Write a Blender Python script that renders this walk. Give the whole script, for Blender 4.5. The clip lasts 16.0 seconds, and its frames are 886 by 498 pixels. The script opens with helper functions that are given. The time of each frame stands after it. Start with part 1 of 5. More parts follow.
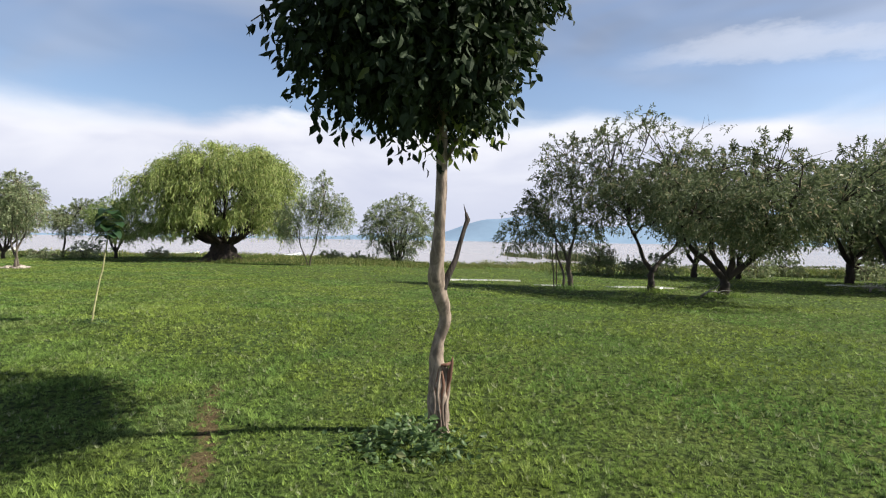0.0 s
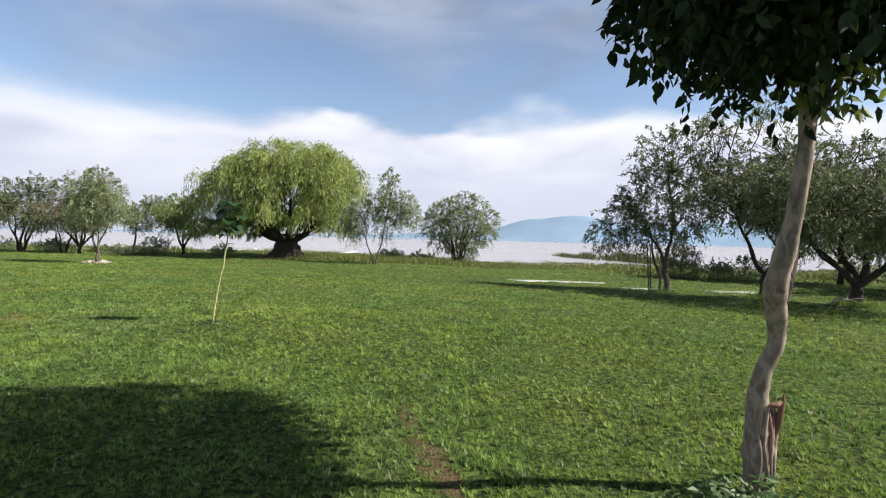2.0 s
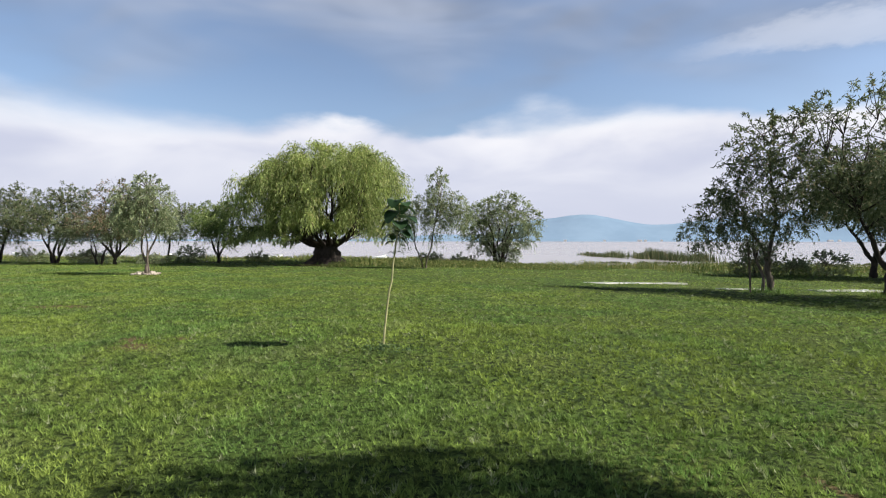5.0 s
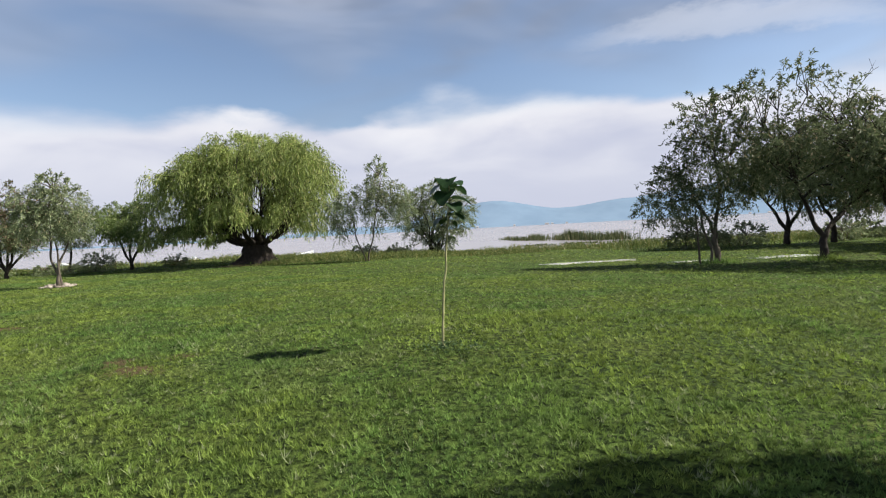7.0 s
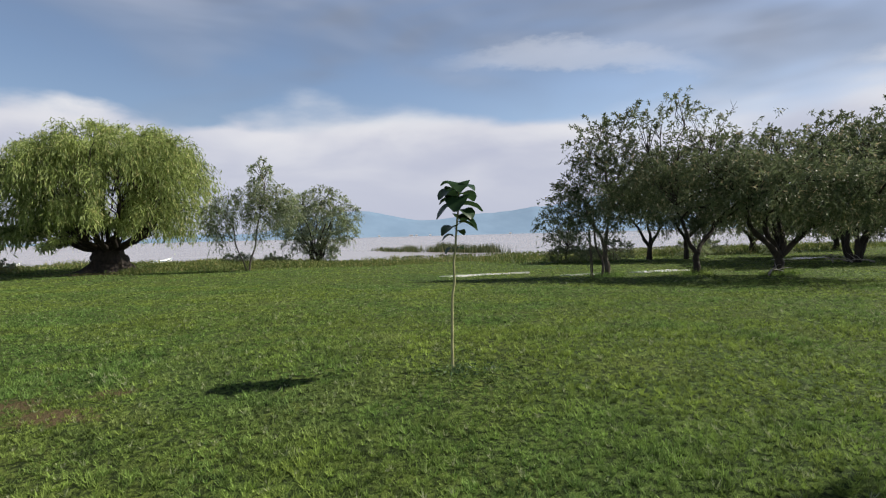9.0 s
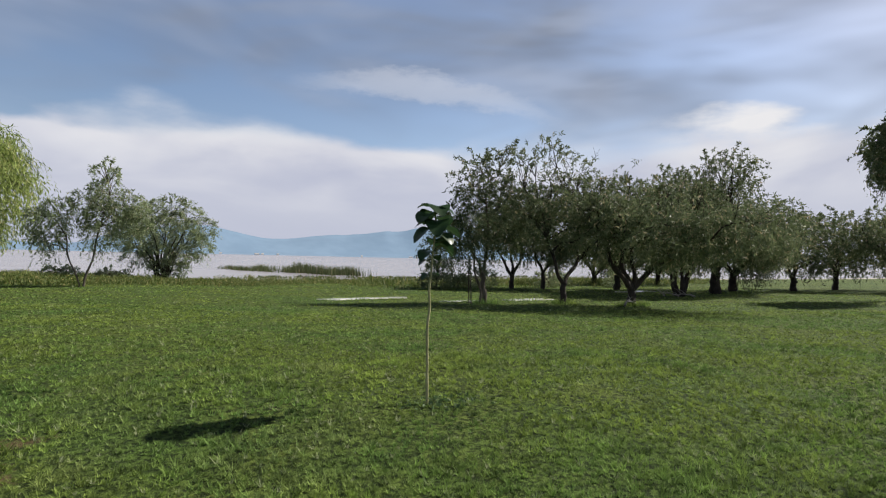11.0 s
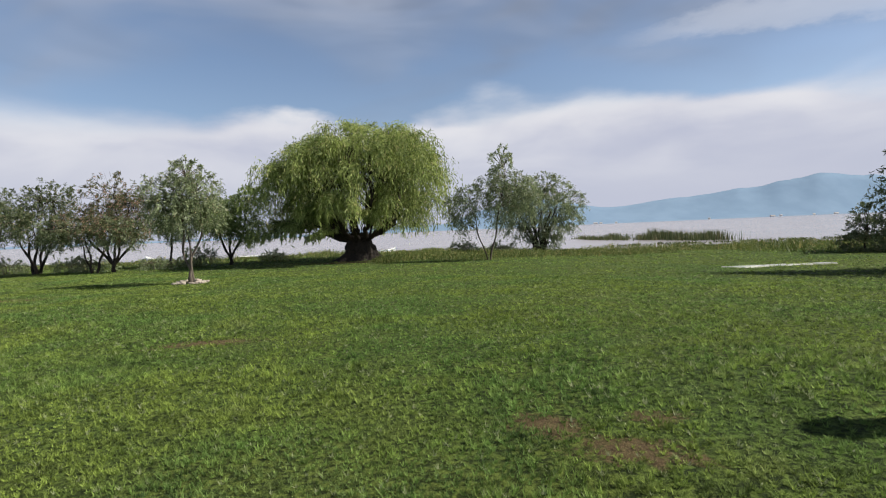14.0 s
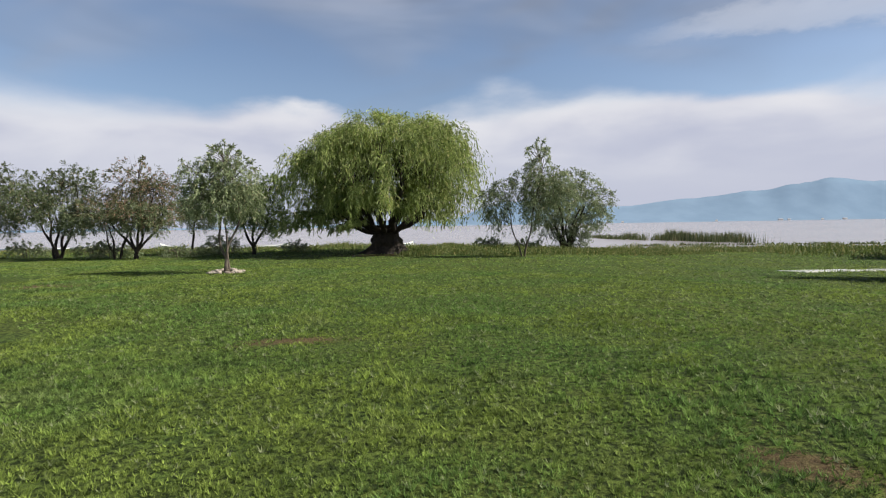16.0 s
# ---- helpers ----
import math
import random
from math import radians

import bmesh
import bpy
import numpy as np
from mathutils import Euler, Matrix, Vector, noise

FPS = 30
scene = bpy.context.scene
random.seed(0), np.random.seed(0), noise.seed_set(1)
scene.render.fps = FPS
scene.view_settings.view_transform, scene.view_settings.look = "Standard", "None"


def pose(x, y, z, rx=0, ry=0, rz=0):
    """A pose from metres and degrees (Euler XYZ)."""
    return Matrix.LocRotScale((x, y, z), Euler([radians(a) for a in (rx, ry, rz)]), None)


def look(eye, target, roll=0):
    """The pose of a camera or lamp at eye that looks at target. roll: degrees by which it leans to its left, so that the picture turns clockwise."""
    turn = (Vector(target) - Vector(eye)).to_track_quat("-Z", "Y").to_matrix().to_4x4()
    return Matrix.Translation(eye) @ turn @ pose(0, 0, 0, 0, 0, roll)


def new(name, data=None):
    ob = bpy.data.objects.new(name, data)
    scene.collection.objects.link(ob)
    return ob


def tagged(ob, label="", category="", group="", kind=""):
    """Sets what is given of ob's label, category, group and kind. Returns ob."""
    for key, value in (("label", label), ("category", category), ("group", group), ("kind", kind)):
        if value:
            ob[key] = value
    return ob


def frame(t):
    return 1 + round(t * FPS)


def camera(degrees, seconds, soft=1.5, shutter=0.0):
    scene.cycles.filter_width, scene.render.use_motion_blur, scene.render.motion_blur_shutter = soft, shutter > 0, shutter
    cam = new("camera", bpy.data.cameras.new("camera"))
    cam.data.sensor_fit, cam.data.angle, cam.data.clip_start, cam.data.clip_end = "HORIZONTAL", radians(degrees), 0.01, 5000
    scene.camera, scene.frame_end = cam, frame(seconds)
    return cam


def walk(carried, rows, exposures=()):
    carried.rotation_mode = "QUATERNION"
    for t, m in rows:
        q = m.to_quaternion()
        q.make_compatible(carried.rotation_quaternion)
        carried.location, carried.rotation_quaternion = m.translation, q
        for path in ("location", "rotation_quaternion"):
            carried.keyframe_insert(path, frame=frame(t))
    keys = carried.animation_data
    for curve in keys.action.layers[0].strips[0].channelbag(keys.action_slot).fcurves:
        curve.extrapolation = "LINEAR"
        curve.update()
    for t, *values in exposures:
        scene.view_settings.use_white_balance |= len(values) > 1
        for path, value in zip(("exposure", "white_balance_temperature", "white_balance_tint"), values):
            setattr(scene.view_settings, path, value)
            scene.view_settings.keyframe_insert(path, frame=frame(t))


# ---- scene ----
cam = camera(78.8, 16.0, soft=1.15)
# seconds, x, y, z, yaw, pitch, roll
ROWS = [
    (0.0, 0.000, 0.000, 1.567, 0.00, -0.91, -0.87),
    (0.5, -0.365, 0.230, 1.532, 0.10, -2.99, 0.50),
    (1.0, -0.789, 0.542, 1.530, -0.45, -1.26, -0.74),
    (1.5, -1.256, 0.779, 1.484, -0.26, -1.32, 0.33),
    (2.0, -1.688, 1.016, 1.497, 4.42, -1.05, -1.41),
    (2.5, -2.131, 1.246, 1.499, 9.50, -1.08, -3.86),
    (3.0, -2.604, 1.454, 1.494, 6.59, -2.64, -0.90),
    (3.5, -3.015, 1.687, 1.509, 5.78, -0.16, -0.17),
    (6.0, -5.238, 2.659, 1.475, 2.07, -1.52, -0.46),
    (6.5, -5.712, 2.746, 1.471, -2.92, -3.61, 4.68),
    (7.0, -6.096, 2.907, 1.441, -3.87, -2.06, 3.02),
    (7.5, -6.466, 3.083, 1.488, -2.12, -1.41, 1.10),
    (8.0, -6.872, 3.281, 1.500, -3.94, -2.65, 1.90),
    (8.5, -7.242, 3.538, 1.504, -7.81, -1.65, 1.91),
    (9.0, -7.471, 3.850, 1.477, -18.18, -1.47, 1.48),
    (9.5, -7.704, 3.984, 1.456, -30.84, -1.84, 0.34),
    (9.7, -7.805, 4.049, 1.489, -32.07, -0.39, 0.06),
    (11.8, -8.899, 4.922, 1.494, -34.00, 1.09, -1.33),
    (12.0, -9.001, 4.991, 1.467, -30.06, -1.57, 0.35),
    (12.5, -9.276, 5.177, 1.487, -17.43, -2.16, -1.22),
    (13.0, -9.628, 5.434, 1.527, -7.35, -1.15, -1.16),
    (13.5, -9.989, 5.574, 1.508, -5.32, -2.98, 3.48),
    (14.0, -10.321, 5.668, 1.511, 0.92, -1.98, 2.45),
    (14.5, -10.621, 5.780, 1.509, 2.20, -1.05, 0.61),
    (15.0, -10.992, 5.953, 1.511, 0.08, -4.11, 2.07),
    (15.5, -11.373, 6.199, 1.510, -1.21, -1.68, 2.56),
    (16.0, -11.757, 6.389, 1.514, 1.49, -2.50, 0.92),
]
EDGES = [(3.7, look((-3.206, 1.763, 1.504), (-3.490, 3.743, 1.514), 2.4)), (5.8, look((-5.069, 2.571, 1.478), (-5.174, 4.567, 1.426), -0.4))]
walk(cam, sorted([(t, pose(x, y, z, 90 + pitch, roll, yaw)) for t, x, y, z, yaw, pitch, roll in ROWS] + EDGES, key=lambda row: row[0]), exposures=[(0.0, 0.78), (2.0, 0.82), (3.5, 0.74), (7.0, 0.60), (9.5, 0.38), (12.0, 0.38), (16.0, 0.42)])

# ---------------------------------------------------------------- world and sun
SUN_AZ, SUN_EL = radians(95), radians(40)     # azimuth clockwise from +y


def n_math(nt, op, a, b=None, clamp=False):
    n = nt.nodes.new("ShaderNodeMath")
    n.operation, n.use_clamp = op, clamp
    for i, v in enumerate((a, b)):
        if v is None:
            continue
        if isinstance(v, (int, float)):
            n.inputs[i].default_value = v
        else:
            nt.links.new(v, n.inputs[i])
    return n.outputs[0]


def n_step(nt, v, lo, hi, to0=0.0, to1=1.0):
    n = nt.nodes.new("ShaderNodeMapRange")
    n.interpolation_type = "SMOOTHSTEP"
    nt.links.new(v, n.inputs[0])
    for i, x in enumerate((lo, hi, to0, to1)):
        n.inputs[i + 1].default_value = x
    return n.outputs[0]


def n_noise(nt, vec, scale, detail=4.0, rough=0.55, dist=0.0):
    n = nt.nodes.new("ShaderNodeTexNoise")
    n.inputs["Scale"].default_value, n.inputs["Detail"].default_value = scale, detail
    n.inputs["Roughness"].default_value, n.inputs["Distortion"].default_value = rough, dist
    if vec is not None:
        nt.links.new(vec, n.inputs["Vector"])
    return n.outputs["Fac"]


def n_mix(nt, f, a, b):
    n = nt.nodes.new("ShaderNodeMix")
    n.data_type = "RGBA"
    for sock, v in ((n.inputs[0], f), (n.inputs[6], a), (n.inputs[7], b)):
        if isinstance(v, (int, float)):
            sock.default_value = v
        elif isinstance(v, tuple):
            sock.default_value = (*v, 1.0)
        else:
            nt.links.new(v, sock)
    return n.outputs[2]


def n_combine(nt, x, y, z):
    n = nt.nodes.new("ShaderNodeCombineXYZ")
    for i, v in enumerate((x, y, z)):
        if isinstance(v, (int, float)):
            n.inputs[i].default_value = v
        else:
            nt.links.new(v, n.inputs[i])
    return n.outputs[0]


def build_world():
    w = bpy.data.worlds.new("cloudy_sky")
    scene.world = w
    w.use_nodes = True
    nt = w.node_tree
    nt.nodes.clear()
    sky = nt.nodes.new("ShaderNodeTexSky")
    sky.sky_type, sky.sun_disc = "NISHITA", False
    sky.sun_elevation, sky.sun_rotation = SUN_EL, SUN_AZ
    co = nt.nodes.new("ShaderNodeTexCoord")
    sep = nt.nodes.new("ShaderNodeSeparateXYZ")
    nt.links.new(co.outputs["Generated"], sep.inputs[0])
    x, y, z = sep.outputs
    az = n_math(nt, "ARCTAN2", x, y)
    el = n_math(nt, "ARCSINE", z)
    flat = n_combine(nt, az, n_math(nt, "MULTIPLY", el, 2.6), 0.0)
    streak = n_combine(nt, az, n_math(nt, "MULTIPLY", el, 3.4), 3.1)
    # blue of the open sky, lifted from the sky texture
    blue = nt.nodes.new("ShaderNodeMix")
    blue.data_type, blue.blend_type = "RGBA", "MULTIPLY"
    blue.inputs[0].default_value = 1.0
    nt.links.new(sky.outputs[0], blue.inputs[6])
    blue.inputs[7].default_value = (0.136, 0.134, 0.140, 1)
    # lower bank of bright cloud with a billowed upper edge
    n1 = n_noise(nt, flat, 2.1, 3.0, 0.5)
    n2 = n_noise(nt, flat, 9.0, 5.0, 0.55)
    edge = n_math(nt, "ADD", 0.215, n_math(nt, "MULTIPLY", n_math(nt, "SUBTRACT", n1, 0.5), 0.24))
    edge = n_math(nt, "ADD", edge, n_math(nt, "MULTIPLY", n_math(nt, "SUBTRACT", n2, 0.5), 0.055))
    over = n_math(nt, "SUBTRACT", edge, el)
    soft = n_step(nt, n_noise(nt, flat, 1.3, 2.0), 0.40, 0.62, 0.020, 0.085)
    bank = n_step(nt, n_math(nt, "DIVIDE", over, soft), -0.4, 0.9)
    wh = n_noise(nt, flat, 3.2, 4.0, 0.5, 0.4)
    low = n_step(nt, el, 0.02, 0.17)
    bright = n_mix(nt, n_step(nt, wh, 0.32, 0.68), (0.58, 0.61, 0.75), (0.82, 0.83, 0.90))
    bright = n_mix(nt, low, (0.60, 0.63, 0.76), bright)
    bright = n_mix(nt, n_math(nt, "MULTIPLY", n_step(nt, over, 0.085, 0.012), n_step(nt, n1, 0.42, 0.60)), bright, (0.96, 0.95, 0.97))
    # high grey layer, thickening overhead
    hi = n_noise(nt, streak, 1.9, 3.0, 0.5, 0.5)
    thick = n_step(nt, n_math(nt, "ADD", hi, n_math(nt, "MULTIPLY", el, 0.55)), 0.52, 0.98)
    shade = n_noise(nt, streak, 2.6, 3.0, 0.5, 0.4)
    grey = n_mix(nt, n_step(nt, shade, 0.34, 0.66), (0.24, 0.275, 0.355), (0.44, 0.49, 0.61))
    grey = n_mix(nt, n_step(nt, el, 0.36, 0.80), grey, (0.075, 0.088, 0.115))
    thick = n_math(nt, "MAXIMUM", thick, n_step(nt, el, 0.36, 0.75))
    upper = n_mix(nt, thick, blue.outputs[2], grey)
    # one thin drifting streak above the bank
    along = n_math(nt, "MULTIPLY", n_math(nt, "SUBTRACT", az, 0.56), 4.2)
    bow = n_math(nt, "SUBTRACT", 0.315, n_math(nt, "MULTIPLY", n_math(nt, "POWER", n_math(nt, "ABSOLUTE", n_math(nt, "SUBTRACT", az, 0.46)), 2.0), 0.55))
    ripple = n_math(nt, "MULTIPLY", n_math(nt, "SUBTRACT", n_noise(nt, flat, 6.0, 5.0, 0.65), 0.5), 0.075)
    across = n_math(nt, "DIVIDE", n_math(nt, "ADD", n_math(nt, "SUBTRACT", el, bow), ripple), 0.024)
    span = n_math(nt, "ADD", n_math(nt, "POWER", n_math(nt, "ABSOLUTE", along), 2.0), n_math(nt, "POWER", n_math(nt, "ABSOLUTE", across), 2.0))
    upper = n_mix(nt, n_math(nt, "MULTIPLY", n_step(nt, span, 1.3, 0.0), 0.45), upper, (0.74, 0.77, 0.86))
    col = n_mix(nt, bank, upper, bright)
    bg = nt.nodes.new("ShaderNodeBackground")
    nt.links.new(col, bg.inputs[0])
    bg.inputs[1].default_value = 0.67
    out = nt.nodes.new("ShaderNodeOutputWorld")
    nt.links.new(bg.outputs[0], out.inputs[0])


build_world()
sun_data = bpy.data.lights.new("sun", "SUN")
sun_data.energy, sun_data.angle, sun_data.color = 5.0, radians(0.6), (1.0, 0.94, 0.82)
sun = new("sun", sun_data)
sun.matrix_world = look((60 * math.sin(SUN_AZ), 60 * math.cos(SUN_AZ), 60 * math.tan(SUN_EL)), (0, 0, 0))


# ---------------------------------------------------------------- materials
def material(name):
    m = bpy.data.materials.new(name)
    m.use_nodes = True
    nt = m.node_tree
    return m, nt, nt.nodes["Principled BSDF"], nt.nodes["Material Output"]


def place_of(nt):
    g = nt.nodes.new("ShaderNodeNewGeometry")
    return g.outputs["Position"]


def bump(nt, height, strength, distance, target):
    b = nt.nodes.new("ShaderNodeBump")
    b.inputs["Strength"].default_value, b.inputs["Distance"].default_value = strength, distance
    nt.links.new(height, b.inputs["Height"])
    nt.links.new(b.outputs[0], target)


def leaf_material(name, dark, light, odd, odd_share=0.04, through_light=0.35, rough=0.5, patch=1.2, own=0.6):
    m, nt, bsdf, out = material(name)
    g = nt.nodes.new("ShaderNodeNewGeometry")
    r = g.outputs["Random Per Island"]
    big = n_noise(nt, g.outputs["Position"], patch, 3.0)
    f = n_math(nt, "ADD", n_math(nt, "MULTIPLY", r, own), n_math(nt, "MULTIPLY", n_step(nt, big, 0.3, 0.7), 1.0 - own))
    c = n_mix(nt, f, dark, light)
    c = n_mix(nt, n_step(nt, r, 1.0 - odd_share - 0.01, 1.0 - odd_share + 0.01), c, odd)
    nt.links.new(c, bsdf.inputs["Base Color"])
    bsdf.inputs["Roughness"].default_value = rough
    bsdf.inputs["Specular IOR Level"].default_value = 0.35
    t = nt.nodes.new("ShaderNodeBsdfTranslucent")
    nt.links.new(c, t.inputs[0])
    mix = nt.nodes.new("ShaderNodeMixShader")
    mix.inputs[0].default_value = through_light
    nt.links.new(bsdf.outputs[0], mix.inputs[1])
    nt.links.new(t.outputs[0], mix.inputs[2])
    nt.links.new(mix.outputs[0], out.inputs[0])
    return m


def grass_material():
    """Blades that differ one by one, in tufts of a hand's width and in wide yellower and bluer drifts."""
    m, nt, bsdf, out = material("lawn_grass")
    g = nt.nodes.new("ShaderNodeNewGeometry")
    r, p = g.outputs["Random Per Island"], g.outputs["Position"]
    tuft = n_step(nt, n_noise(nt, p, 5.0, 3.0, 0.7), 0.40, 0.60)
    clump = n_step(nt, n_noise(nt, p, 1.5, 4.0, 0.62, 0.3), 0.36, 0.64)
    drift = n_step(nt, n_noise(nt, p, 0.33, 4.0, 0.6, 0.4), 0.38, 0.58)
    f = n_math(nt, "ADD", n_math(nt, "MULTIPLY", n_step(nt, r, 0.08, 0.92), 0.42), n_math(nt, "ADD", n_math(nt, "MULTIPLY", tuft, 0.36), n_math(nt, "MULTIPLY", clump, 0.22)))
    cool = n_mix(nt, f, (0.026, 0.052, 0.017), (0.265, 0.430, 0.112))
    warm = n_mix(nt, f, (0.038, 0.058, 0.014), (0.390, 0.515, 0.110))
    c = n_mix(nt, drift, cool, warm)
    lush = n_step(nt, n_noise(nt, p, 0.55, 3.0, 0.6, 0.6), 0.54, 0.70)
    c = n_mix(nt, n_math(nt, "MULTIPLY", lush, 0.45), c, n_mix(nt, f, (0.018, 0.052, 0.013), (0.205, 0.400, 0.088)))
    dry = n_step(nt, n_noise(nt, p, 0.75, 4.0, 0.6, 0.5), 0.52, 0.72)
    c = n_mix(nt, n_math(nt, "MULTIPLY", dry, 0.55), c, n_mix(nt, f, (0.045, 0.060, 0.022), (0.44, 0.49, 0.22)))
    c = n_mix(nt, n_step(nt, r, 0.95, 0.97), c, (0.36, 0.40, 0.23))
    nt.links.new(c, bsdf.inputs["Base Color"])
    bsdf.inputs["Roughness"].default_value = 0.85
    bsdf.inputs["Specular IOR Level"].default_value = 0.3
    t = nt.nodes.new("ShaderNodeBsdfTranslucent")
    nt.links.new(c, t.inputs[0])
    mix = nt.nodes.new("ShaderNodeMixShader")
    mix.inputs[0].default_value = 0.36
    nt.links.new(bsdf.outputs[0], mix.inputs[1])
    nt.links.new(t.outputs[0], mix.inputs[2])
    nt.links.new(mix.outputs[0], out.inputs[0])
    return m


def bark_material(name, dark, light, scale=9.0, stretch=0.25, depth=0.02):
    m, nt, bsdf, out = material(name)
    p = place_of(nt)
    mp = nt.nodes.new("ShaderNodeMapping")
    mp.inputs["Scale"].default_value = (1, 1, stretch)
    nt.links.new(p, mp.inputs["Vector"])
    a = n_noise(nt, mp.outputs[0], scale, 6.0, 0.62, 0.6)
    b = n_noise(nt, p, scale * 0.25, 3.0)
    f = n_math(nt, "ADD", n_math(nt, "MULTIPLY", n_step(nt, a, 0.36, 0.64), 0.65), n_math(nt, "MULTIPLY", b, 0.35))
    nt.links.new(n_mix(nt, f, dark, light), bsdf.inputs["Base Color"])
    bsdf.inputs["Roughness"].default_value = 0.88
    bump(nt, a, 0.9, depth, bsdf.inputs["Normal"])
    return m


def plain_material(name, dark, light, scale=6.0, rough=0.7, depth=0.004):
    m, nt, bsdf, out = material(name)
    p = place_of(nt)
    a = n_noise(nt, p, scale, 5.0)
    b = n_noise(nt, p, scale * 6, 3.0)
    f = n_math(nt, "ADD", n_math(nt, "MULTIPLY", n_step(nt, a, 0.3, 0.7), 0.7), n_math(nt, "MULTIPLY", b, 0.3))
    nt.links.new(n_mix(nt, f, dark, light), bsdf.inputs["Base Color"])
    bsdf.inputs["Roughness"].default_value = rough
    bump(nt, b, 0.5, depth, bsdf.inputs["Normal"])
    return m


# worn spots of bare soil in the lawn: x, y, half length, half width, turn in degrees
BARE = [(-1.95, 4.50, 0.60, 0.11, 112), (-1.66, 3.70, 0.36, 0.10, 110), (-2.28, 5.45, 0.35, 0.07, 105), (-9.68, 9.62, 0.30, 0.20, -45),
        (-9.22, 9.10, 0.38, 0.20, -30), (-8.90, 9.62, 0.22, 0.14, 10), (-16.2, 37.4, 3.6, 0.9, 4), (-23.5, 21.0, 1.6, 0.6, 10), (-14.0, 13.4, 0.7, 0.2, 15)]


def lawn_material():
    m, nt, bsdf, out = material("lawn_soil_and_turf")
    p = place_of(nt)
    big = n_noise(nt, p, 0.22, 4.0)
    mid = n_noise(nt, p, 1.7, 4.0, 0.6)
    fine = n_noise(nt, p, 16.0, 6.0, 0.72)
    tiny = n_noise(nt, p, 60.0, 3.0, 0.6)
    c = n_mix(nt, n_step(nt, fine, 0.40, 0.62), (0.017, 0.030, 0.008), (0.100, 0.160, 0.034))
    c2 = n_mix(nt, n_step(nt, fine, 0.40, 0.62), (0.020, 0.031, 0.008), (0.135, 0.178, 0.038))
    c = n_mix(nt, n_step(nt, n_math(nt, "ADD", n_math(nt, "MULTIPLY", big, 0.6), n_math(nt, "MULTIPLY", mid, 0.4)), 0.40, 0.60), c, c2)
    soil = n_mix(nt, n_step(nt, tiny, 0.3, 0.7), (0.060, 0.038, 0.022), (0.185, 0.125, 0.072))
    wob = n_math(nt, "MULTIPLY", n_math(nt, "SUBTRACT", n_noise(nt, p, 7.0, 6.0, 0.78), 0.5), 4.2)
    total = None
    for x, y, a, b, turn in BARE:
        mp = nt.nodes.new("ShaderNodeMapping")
        mp.vector_type = "TEXTURE"
        mp.inputs["Location"].default_value = (x, y, 0)
        mp.inputs["Rotation"].default_value = (0, 0, radians(turn))
        mp.inputs["Scale"].default_value = (a, b, 1000)
        nt.links.new(p, mp.inputs["Vector"])
        ln = nt.nodes.new("ShaderNodeVectorMath")
        ln.operation = "LENGTH"
        nt.links.new(mp.outputs[0], ln.inputs[0])
        s = n_step(nt, n_math(nt, "ADD", ln.outputs["Value"], wob), 1.25, 0.6)
        total = s if total is None else n_math(nt, "MAXIMUM", total, s)
    c = n_mix(nt, n_math(nt, "MULTIPLY", total, 0.82), c, soil)
    sx = nt.nodes.new("ShaderNodeSeparateXYZ")
    nt.links.new(p, sx.inputs[0])
    # pale silt where the bank meets the lake
    silt = n_step(nt, n_math(nt, "ADD", sx.outputs[2], n_math(nt, "MULTIPLY", n_math(nt, "SUBTRACT", mid, 0.5), 0.35)), -0.76, -0.92)
    c = n_mix(nt, silt, c, n_mix(nt, fine, (0.25, 0.22, 0.17), (0.46, 0.42, 0.36)))
    nt.links.new(c, bsdf.inputs["Base Color"])
    bsdf.inputs["Roughness"].default_value = 0.95
    bsdf.inputs["Specular IOR Level"].default_value = 0.15
    bump(nt, n_math(nt, "ADD", fine, n_math(nt, "MULTIPLY", tiny, 0.4)), 0.9, 0.05, bsdf.inputs["Normal"])
    return m


def water_material(name, base_tint, wave, depth, rough=0.12):
    m, nt, bsdf, out = material(name)
    p = place_of(nt)
    mp = nt.nodes.new("ShaderNodeMapping")
    mp.inputs["Scale"].default_value = (0.45, 1.0, 1.0)
    nt.links.new(p, mp.inputs["Vector"])
    a = n_noise(nt, mp.outputs[0], wave, 4.0, 0.6)
    b = n_noise(nt, p, 0.02, 3.0)
    nt.links.new(n_mix(nt, b, base_tint, tuple(v * 1.3 for v in base_tint)), bsdf.inputs["Base Color"])
    bsdf.inputs["Roughness"].default_value = rough
    bsdf.inputs["IOR"].default_value = 1.33
    bump(nt, a, 0.5, depth, bsdf.inputs["Normal"])
    return m


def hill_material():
    m, nt, bsdf, out = material("distant_hill_painted_haze")
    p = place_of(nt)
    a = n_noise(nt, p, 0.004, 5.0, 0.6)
    # distance haze is painted in as blue colour plus a faint glow
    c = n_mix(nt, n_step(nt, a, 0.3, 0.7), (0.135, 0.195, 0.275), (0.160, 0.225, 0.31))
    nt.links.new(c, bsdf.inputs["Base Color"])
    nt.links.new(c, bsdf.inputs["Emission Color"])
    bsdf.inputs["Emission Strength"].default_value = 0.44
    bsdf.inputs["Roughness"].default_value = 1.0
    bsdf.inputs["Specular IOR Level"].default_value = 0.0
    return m


